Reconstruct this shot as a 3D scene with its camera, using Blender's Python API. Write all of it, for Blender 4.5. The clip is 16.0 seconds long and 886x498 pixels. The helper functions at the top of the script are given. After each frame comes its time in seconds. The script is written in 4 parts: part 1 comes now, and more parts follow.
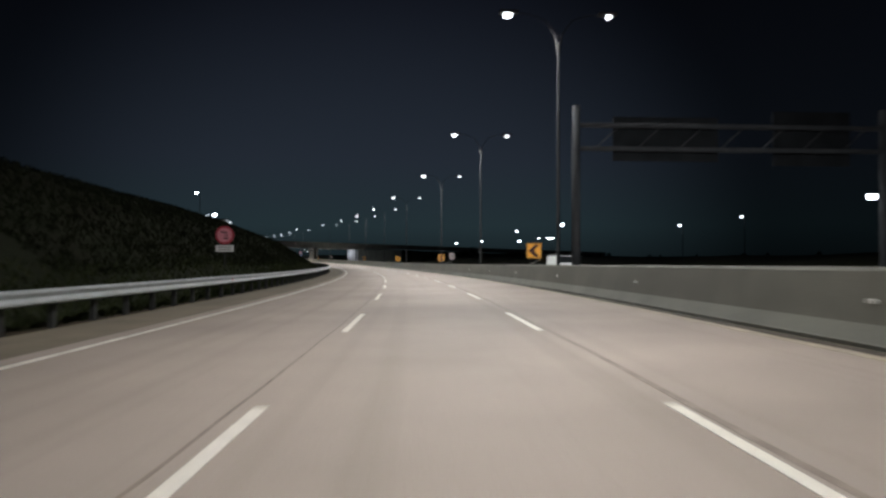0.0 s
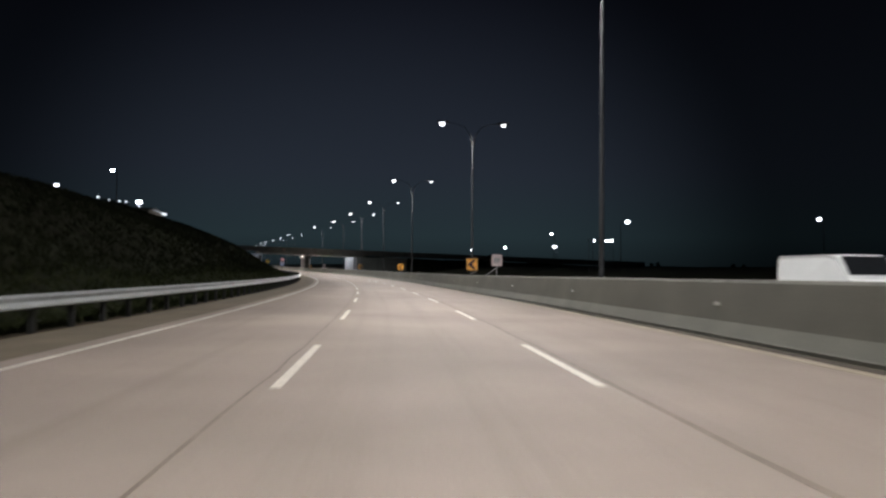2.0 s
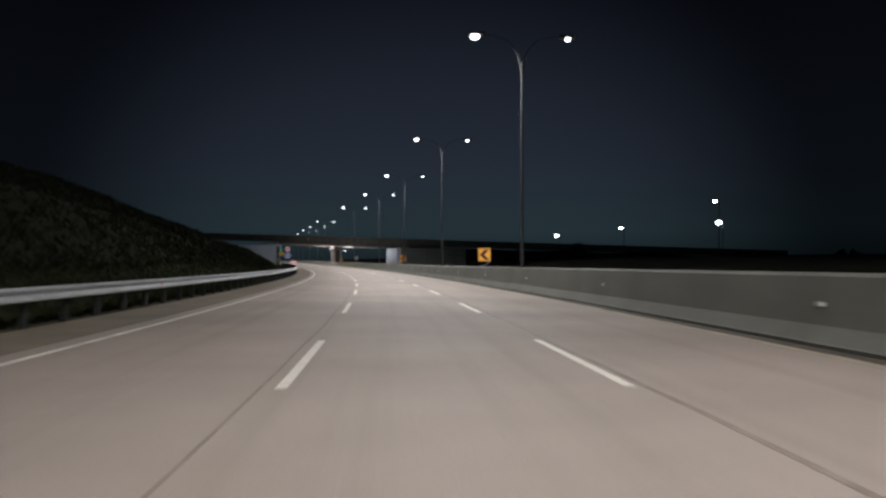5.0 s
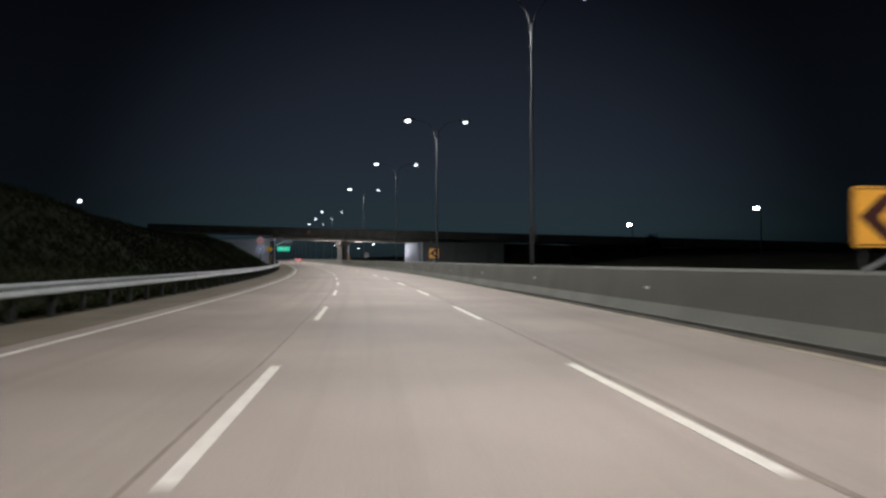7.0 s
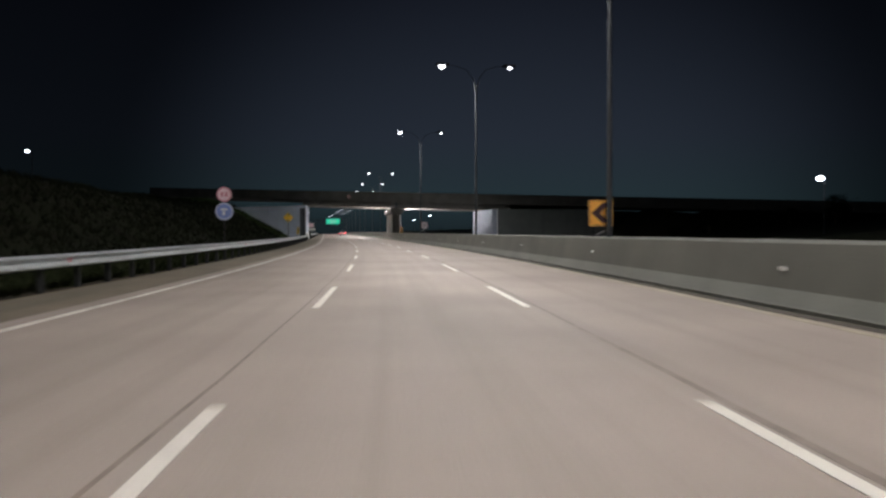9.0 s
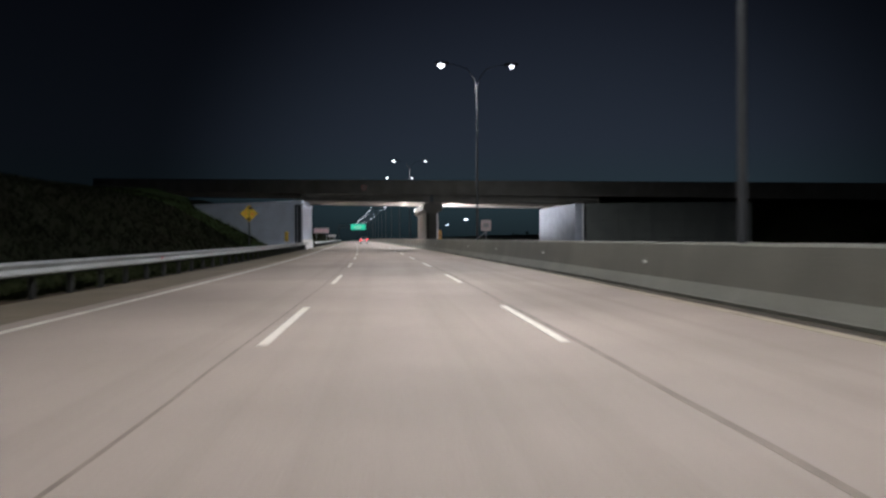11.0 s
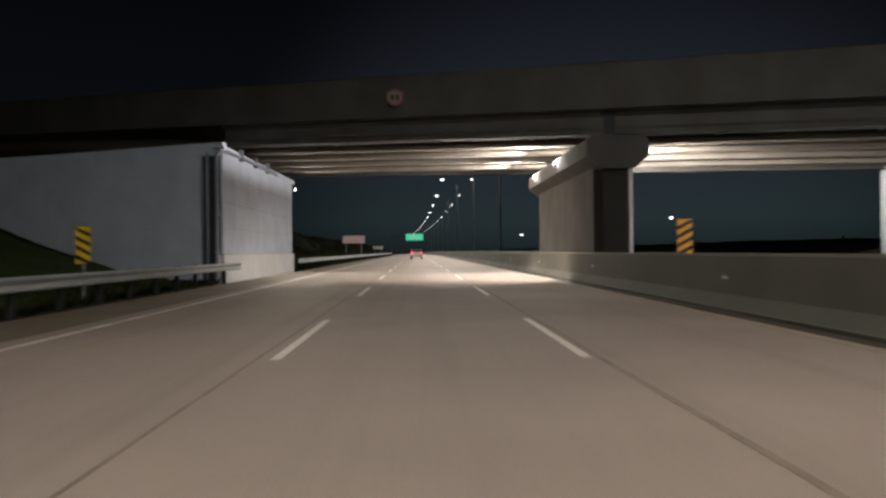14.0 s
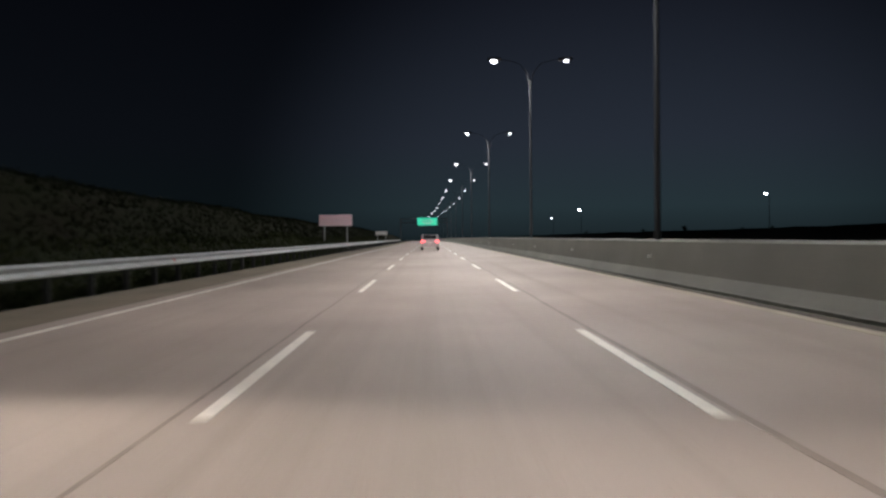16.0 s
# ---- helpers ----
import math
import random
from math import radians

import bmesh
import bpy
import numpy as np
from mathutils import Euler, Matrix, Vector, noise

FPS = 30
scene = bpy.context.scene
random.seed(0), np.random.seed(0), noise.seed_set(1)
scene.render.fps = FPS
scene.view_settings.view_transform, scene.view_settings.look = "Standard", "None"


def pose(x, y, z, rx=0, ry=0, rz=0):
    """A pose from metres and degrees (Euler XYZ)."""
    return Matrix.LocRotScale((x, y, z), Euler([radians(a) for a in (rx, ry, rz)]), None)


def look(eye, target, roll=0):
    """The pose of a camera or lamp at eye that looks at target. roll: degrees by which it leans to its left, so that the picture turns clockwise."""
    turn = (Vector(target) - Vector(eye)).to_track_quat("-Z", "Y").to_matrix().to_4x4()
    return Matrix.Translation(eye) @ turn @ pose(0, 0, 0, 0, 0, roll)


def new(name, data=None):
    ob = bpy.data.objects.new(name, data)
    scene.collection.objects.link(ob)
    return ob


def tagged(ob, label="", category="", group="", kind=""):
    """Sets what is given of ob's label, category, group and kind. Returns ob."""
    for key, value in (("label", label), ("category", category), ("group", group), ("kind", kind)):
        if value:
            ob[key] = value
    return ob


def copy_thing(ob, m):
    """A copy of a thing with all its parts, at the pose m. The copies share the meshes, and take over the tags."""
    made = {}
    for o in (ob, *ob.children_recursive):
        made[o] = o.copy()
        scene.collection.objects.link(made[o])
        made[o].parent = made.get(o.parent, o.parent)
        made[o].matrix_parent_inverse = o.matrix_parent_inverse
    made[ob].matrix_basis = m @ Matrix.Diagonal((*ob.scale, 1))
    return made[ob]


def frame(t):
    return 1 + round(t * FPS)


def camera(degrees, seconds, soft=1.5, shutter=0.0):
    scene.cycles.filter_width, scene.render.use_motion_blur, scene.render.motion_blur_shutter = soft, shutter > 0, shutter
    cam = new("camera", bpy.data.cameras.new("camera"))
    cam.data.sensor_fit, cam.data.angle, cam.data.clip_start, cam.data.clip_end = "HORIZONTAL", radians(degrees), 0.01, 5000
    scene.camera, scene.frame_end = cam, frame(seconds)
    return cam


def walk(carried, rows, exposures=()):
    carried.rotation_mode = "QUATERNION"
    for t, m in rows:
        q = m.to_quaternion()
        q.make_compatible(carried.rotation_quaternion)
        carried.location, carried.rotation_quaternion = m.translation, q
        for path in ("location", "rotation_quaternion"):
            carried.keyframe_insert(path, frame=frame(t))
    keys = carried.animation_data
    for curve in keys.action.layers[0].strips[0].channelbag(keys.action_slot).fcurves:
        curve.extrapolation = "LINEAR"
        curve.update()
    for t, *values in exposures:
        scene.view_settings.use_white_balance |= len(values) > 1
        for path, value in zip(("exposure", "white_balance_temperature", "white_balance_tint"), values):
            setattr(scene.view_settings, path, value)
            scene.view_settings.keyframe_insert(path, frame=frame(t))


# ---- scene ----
cam = camera(61.71, 16.0, soft=2.6, shutter=0.4)
PATH = [
    (0, pose(0.029, -3.183, 1.270, 90.823, -0.146, -1.266)),
    (0.5, pose(-0.032, 7.155, 1.219, 90.446, -0.147, 0.229)),
    (1, pose(-0.212, 17.638, 1.166, 91.295, -0.408, -0.541)),
    (1.5, pose(-0.529, 27.993, 1.112, 91.497, -0.189, -0.869)),
    (2, pose(-0.993, 38.283, 1.059, 91.624, -0.525, -0.766)),
    (2.5, pose(-1.499, 47.974, 1.009, 91.608, -0.416, -0.223)),
    (3, pose(-2.171, 57.883, 0.960, 91.424, -0.072, 0.244)),
    (3.5, pose(-2.949, 68.254, 0.912, 91.434, 0.008, 1.265)),
    (4, pose(-3.949, 78.533, 0.866, 91.320, -0.167, 2.065)),
    (4.5, pose(-4.957, 88.699, 0.826, 91.252, -0.104, 2.516)),
    (5, pose(-6.058, 98.618, 0.798, 91.188, -0.041, 2.953)),
    (5.5, pose(-7.255, 108.375, 0.780, 91.124, 0.022, 3.380)),
    (6, pose(-8.554, 118.054, 0.773, 91.059, 0.085, 3.805)),
    (6.5, pose(-9.965, 127.739, 0.772, 90.958, 0.148, 4.235)),
    (7, pose(-11.461, 137.629, 0.775, 91.075, 0.008, 4.245)),
    (7.5, pose(-13.027, 147.152, 0.780, 90.795, 0.214, 5.001)),
    (8, pose(-14.792, 157.062, 0.789, 89.766, 0.360, 6.320)),
    (8.5, pose(-16.675, 166.858, 0.802, 89.434, 0.125, 7.438)),
    (9, pose(-18.658, 176.613, 0.825, 89.021, 0.074, 8.546)),
    (9.5, pose(-20.736, 186.364, 0.859, 89.165, 0.136, 9.162)),
    (10, pose(-22.927, 196.085, 0.903, 89.309, 0.199, 9.772)),
    (10.5, pose(-25.225, 205.753, 0.954, 89.417, 0.261, 10.360)),
    (11, pose(-27.616, 215.346, 1.008, 89.516, 0.323, 10.901)),
    (11.5, pose(-30.086, 224.844, 1.064, 89.615, 0.385, 11.392)),
    (12, pose(-32.700, 234.402, 1.123, 89.566, 0.093, 12.256)),
    (12.5, pose(-35.297, 243.674, 1.183, 89.667, 0.000, 13.594)),
    (13, pose(-38.170, 253.568, 1.249, 89.891, -0.057, 14.547)),
    (13.5, pose(-41.151, 263.483, 1.319, 90.325, 0.235, 14.917)),
    (14, pose(-44.140, 273.248, 1.391, 90.500, 0.510, 15.508)),
    (14.5, pose(-47.081, 282.622, 1.461, 90.608, -0.017, 15.870)),
    (15, pose(-49.942, 291.521, 1.526, 90.811, -0.139, 15.471)),
    (15.5, pose(-52.887, 300.842, 1.592, 89.909, 0.168, 16.102)),
    (16, pose(-56.096, 310.884, 1.661, 89.456, 0.497, 16.513)),
]
walk(cam, PATH, [(0, 0.10, 6300, 9), (0.5, 0.22, 6390, 12), (1, 0.16, 6420, 12), (2, 0.14, 6440, 12), (2.5, 0.0, 6480, 15), (3, 0.08, 5940, 9), (3.6, 0.14, 6240, 11), (4.1, 0.14, 6390, 13), (6.5, 0.18, 6060, 9), (7.5, 0.08, 6440, 12), (8.5, 0.14, 5980, 9), (9, 0.14, 6340, 12), (11.5, 0.20, 6120, 12), (12, 0.22, 6260, 9), (12.5, 0.52, 6340, 9), (13.5, 0.18, 6540, 8), (14, 0.08, 7040, 12), (14.5, 0.46, 6640, 13), (15, 0.50, 6340, 11), (15.5, 0.0, 6340, 10), (16, 0.22, 6390, 13)])

# road alignment: curvature, grade and crossfall at stations 40 m apart, from -40 m on
STEP = 40.0
CURVATURE = [0.00122, 0.00120, 0.00118, 0.00115, 0.00116, 0.00122, 0.00117, 0.00085, 0.00036, 0.00003, -0.00006, -0.00002, 0.00004, 0.00009, 0.00012, 0.00014, 0.00015, 0.00015, 0.00016, 0.00016, 0.00016, 0.00015, 0.00015, 0.00015]
GRADE = [-0.0049, -0.0049, -0.0052, -0.0043, -0.0001, 0.0010, 0.0052, 0.0061, 0.0072, 0.0063, 0.0065, 0.0060, 0.0058, 0.0053, 0.0046, 0.0040, 0.0036, 0.0032, 0.0028, 0.0026, 0.0024, 0.0022, 0.0021, 0.0021]
CROSSFALL = [-0.0088, -0.0094, -0.0071, 0.0005, 0.0023, 0.0040, 0.0012, 0.0017, 0.0015, 0.0021, 0.0001, 0.0000, 0.0000, 0.0000, 0.0000, 0.0000, 0.0000, 0.0000, 0.0000, 0.0000, 0.0000, 0.0000, 0.0000, 0.0000]
STATIONS = np.arange(-40.0, 901.0, 2.0)


def alignment():
    knots = -40.0 + STEP * np.arange(len(CURVATURE))
    kap, gra, fall = (np.interp(STATIONS, knots, a) for a in (CURVATURE, GRADE, CROSSFALL))
    run = lambda a: np.concatenate([[0.0], np.cumsum((a[1:] + a[:-1]))])
    th = run(kap)
    th -= np.interp(0, STATIONS, th)
    mid = (th[1:] + th[:-1]) / 2
    x = np.concatenate([[0.0], np.cumsum(-np.sin(mid) * 2)])
    y = np.concatenate([[0.0], np.cumsum(np.cos(mid) * 2)])
    z = run(gra)
    return th, *(a - np.interp(0, STATIONS, a) for a in (x, y, z)), fall


TH, AX, AY, AZ, FALL = alignment()


def heading(s):
    return float(np.interp(s, STATIONS, TH))


def at(s, e, u=0.0):
    """World place of a point at station s, e metres right of the driven line, u metres over the road."""
    t = heading(s)
    over = s - min(max(s, -40.0), 900.0)
    x, y, z = (float(np.interp(s, STATIONS, a)) for a in (AX, AY, AZ))
    x, y = x - math.sin(t) * over, y + math.cos(t) * over
    return Vector((x + math.cos(t) * e, y + math.sin(t) * e, z + u - float(np.interp(s, STATIONS, FALL)) * max(-12.0, min(e, 22.0))))


def spot(s, e, u=0.0, turn=0.0):
    """Upright pose there: local y runs along the road, x to the right."""
    p = at(s, e, u)
    return Matrix.Translation(p) @ Matrix.Rotation(heading(s) + radians(turn), 4, "Z")


# world: clear night over a lit motorway
world = bpy.data.worlds.new("night")
scene.world = world
world.use_nodes = True
wn = world.node_tree.nodes
back = wn["Background"]
geo = wn.new("ShaderNodeTexCoord")
sep = wn.new("ShaderNodeSeparateXYZ")
ramp = wn.new("ShaderNodeValToRGB")
world.node_tree.links.new(geo.outputs["Generated"], sep.inputs[0])
world.node_tree.links.new(sep.outputs["Z"], ramp.inputs[0])
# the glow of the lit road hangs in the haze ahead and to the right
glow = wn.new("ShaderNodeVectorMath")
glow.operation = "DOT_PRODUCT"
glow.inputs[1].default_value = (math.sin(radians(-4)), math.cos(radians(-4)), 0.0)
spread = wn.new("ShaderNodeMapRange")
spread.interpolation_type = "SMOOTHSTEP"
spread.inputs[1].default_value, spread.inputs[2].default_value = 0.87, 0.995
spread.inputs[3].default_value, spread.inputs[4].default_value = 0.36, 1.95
haze = wn.new("ShaderNodeVectorMath")
haze.operation = "SCALE"
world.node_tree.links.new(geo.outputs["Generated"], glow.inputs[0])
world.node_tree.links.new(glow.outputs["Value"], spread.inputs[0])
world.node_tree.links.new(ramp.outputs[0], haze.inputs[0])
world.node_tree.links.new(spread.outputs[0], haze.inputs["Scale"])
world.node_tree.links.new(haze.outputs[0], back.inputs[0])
ramp.color_ramp.elements[0].position, ramp.color_ramp.elements[0].color = 0.0, (0.0044, 0.0072, 0.0084, 1)
ramp.color_ramp.elements[1].position, ramp.color_ramp.elements[1].color = 0.38, (0.0034, 0.0040, 0.0068, 1)
ramp.color_ramp.elements.new(0.045).color = (0.0080, 0.0138, 0.0162, 1)
ramp.color_ramp.elements.new(0.13).color = (0.0082, 0.0109, 0.0156, 1)
back.inputs[1].default_value = 1.0

LAMP_WATTS = 5900.0
SPILL_WATTS = 4200.0
LAMP_COLOUR = (0.975, 0.965, 0.93)
LAMP_STATIONS = [-63.0, -31.0, 1.3, 34.0, 63.9, 95.1, 138.0, 171.2, 202.5, 232.5, 271.3, 340.6, 369.3, 405.6, 442.5, 477.1, 512, 547, 582, 617, 652, 690, 728, 766]


# how tall each mast stands against the usual one
LAMP_SIZE = {34.0: 1.02, 63.9: 0.955, 95.1: 0.95, 271.3: 1.02, 340.6: 1.035}


def lamp(name, place, target, watts, size, colour):
    data = bpy.data.lights.new(name, "SPOT")
    data.spot_size, data.spot_blend = radians(122), 1.0
    data.shadow_soft_size, data.energy, data.color = size, watts, colour
    ob = new(name, data)
    ob.matrix_world = look(place, target)
    return ob


# each lamp head throws a long, narrow fan of light up and down its own carriageway
FAN = 0.42
for st in LAMP_STATIONS[:20]:
    for e, aim in ((4.85, 0.4), (9.95, 14.4)):
        for way in (-13.0, 13.0):
            place, target = at(st, e, 13.24 * LAMP_SIZE.get(st, 1.0)), at(st + way, aim, 0)
            z = (place - target).normalized()
            along = Vector((-math.sin(heading(st)), math.cos(heading(st)), 0.0))
            x = (along - z * along.dot(z)).normalized()
            fan = lamp("street_light", place, target, LAMP_WATTS, 0.2, LAMP_COLOUR)
            fan.data.spot_size = radians(108)
            turn = Matrix((x, z.cross(x), z)).transposed().to_4x4()
            fan.matrix_world = Matrix.Translation(place) @ turn @ Matrix.Diagonal((1.0, FAN, 1.0, 1.0))
    spill = lamp("street_light", at(st, 4.85, 13.24 * LAMP_SIZE.get(st, 1.0)), at(st, 3.0, 0), SPILL_WATTS, 0.2, LAMP_COLOUR)
    spill.data.spot_size, spill.data.spot_blend = radians(176), 0.22


def bulb(name, place, watts, radius, colour):
    data = bpy.data.lights.new(name, "POINT")
    data.energy, data.shadow_soft_size, data.color = watts, radius, colour
    ob = new(name, data)
    ob.location = place
    return ob


# floodlights on the bridge pier
for st, e, u in ((310.0, 6.20, 5.14), (315.8, 6.20, 5.14), (309.1, 8.64, 5.06), (314.9, 8.64, 5.06)):
    side = -1 if e < 7 else 1
    place = at(st, e + 0.05 * side, u)
    up = lamp("flood_light", place, at(st, e + 9.0 * side, u + (3.0 if side < 0 else 0.7)), 5200.0, 0.08, (1.0, 0.975, 0.94))
    up.data.spot_size, up.data.spot_blend = radians(44), 0.8
    up.matrix_world = up.matrix_world @ Matrix.Diagonal((5.0, 1.0, 1.0, 1.0))
    bulb("flood_light", at(st, e, u), 290.0, 0.08, (1.0, 0.975, 0.94))
    down = lamp("flood_beam", at(st, e + 0.05 * side, u - 0.3), at(st, e + 3.4 * side, 0), 2700.0, 0.12, (1.0, 0.96, 0.90))
    down.data.spot_size, down.data.spot_blend = radians(104), 0.9

# floodlight on the abutment corner, turned to the pier
wall_beam = lamp("flood_beam", at(325.9, -7.45, 5.27), at(313.0, 1.0, 0.0), 2600.0, 0.08, (1.0, 0.93, 0.82))
wall_beam.data.spot_size, wall_beam.data.spot_blend = radians(74), 0.4

# ---- materials ----


def material(name, colour, rough=0.7, metal=0.0, vary=0.2, scale=1.0, bump=0.1, grain=40.0, glow=0.0, stain=None, second=None, island=0.0, gloss=0.5, along=False):
    m = bpy.data.materials.new(name)
    m.use_nodes = True
    nt = m.node_tree
    n, l = nt.nodes, nt.links
    b = n["Principled BSDF"]
    b.inputs["Roughness"].default_value, b.inputs["Metallic"].default_value = rough, metal
    b.inputs["Specular IOR Level"].default_value = gloss
    co = n.new("ShaderNodeTexCoord")
    big, fine = n.new("ShaderNodeTexNoise"), n.new("ShaderNodeTexNoise")
    for t, sc, det in ((big, scale, 5.0), (fine, grain, 3.0)):
        t.inputs["Scale"].default_value, t.inputs["Detail"].default_value = sc, det
        l.new(co.outputs["UV" if along else "Object"], t.inputs["Vector"])
    r1 = n.new("ShaderNodeValToRGB")
    lo, hi = [c * (1 - vary) for c in colour], [min(1, c * (1 + vary)) for c in colour]
    if second:
        lo = list(second)
    r1.color_ramp.elements[0].position, r1.color_ramp.elements[0].color = 0.32, (*lo, 1)
    r1.color_ramp.elements[1].position, r1.color_ramp.elements[1].color = 0.68, (*hi, 1)
    l.new(big.outputs["Fac"], r1.inputs[0])
    mix = n.new("ShaderNodeMix")
    mix.data_type, mix.blend_type = "RGBA", "MULTIPLY"
    mix.inputs[0].default_value = 0.55
    r2 = n.new("ShaderNodeValToRGB")
    r2.color_ramp.elements[0].position, r2.color_ramp.elements[0].color = 0.3, (0.72, 0.72, 0.72, 1)
    r2.color_ramp.elements[1].position, r2.color_ramp.elements[1].color = 0.7, (1.15, 1.15, 1.15, 1)
    l.new(fine.outputs["Fac"], r2.inputs[0])
    l.new(r1.outputs[0], mix.inputs[6])
    l.new(r2.outputs[0], mix.inputs[7])
    out = mix.outputs[2]
    if stain:
        colour2, stretch, amount = stain
        mp = n.new("ShaderNodeMapping")
        mp.inputs["Scale"].default_value = stretch
        l.new(co.outputs["UV" if along else "Object"], mp.inputs[0])
        sn = n.new("ShaderNodeTexNoise")
        sn.inputs["Scale"].default_value, sn.inputs["Detail"].default_value = 1.0, 6.0
        l.new(mp.outputs[0], sn.inputs["Vector"])
        sr = n.new("ShaderNodeValToRGB")
        sr.color_ramp.elements[0].position, sr.color_ramp.elements[1].position = 0.5, 0.75
        sr.color_ramp.elements[0].color, sr.color_ramp.elements[1].color = (0, 0, 0, 1), (amount, amount, amount, 1)
        l.new(sn.outputs["Fac"], sr.inputs[0])
        m2 = n.new("ShaderNodeMix")
        m2.data_type = "RGBA"
        l.new(sr.outputs[0], m2.inputs[0])
        l.new(out, m2.inputs[6])
        m2.inputs[7].default_value = (*colour2, 1)
        out = m2.outputs[2]
    if island:
        info = n.new("ShaderNodeNewGeometry")
        hsv = n.new("ShaderNodeHueSaturation")
        mr = n.new("ShaderNodeMapRange")
        mr.inputs[3].default_value, mr.inputs[4].default_value = 1 - island, 1 + island * 0.8
        l.new(info.outputs["Random Per Island"], mr.inputs[0])
        l.new(mr.outputs[0], hsv.inputs["Value"])
        l.new(out, hsv.inputs["Color"])
        out = hsv.outputs[0]
    l.new(out, b.inputs["Base Color"])
    if bump:
        bp = n.new("ShaderNodeBump")
        bp.inputs["Strength"].default_value, bp.inputs["Distance"].default_value = bump, 0.02
        l.new(fine.outputs["Fac"], bp.inputs["Height"])
        l.new(bp.outputs[0], b.inputs["Normal"])
    if glow:
        b.inputs["Emission Color"].default_value = (*colour, 1)
        b.inputs["Emission Strength"].default_value = glow
    return m


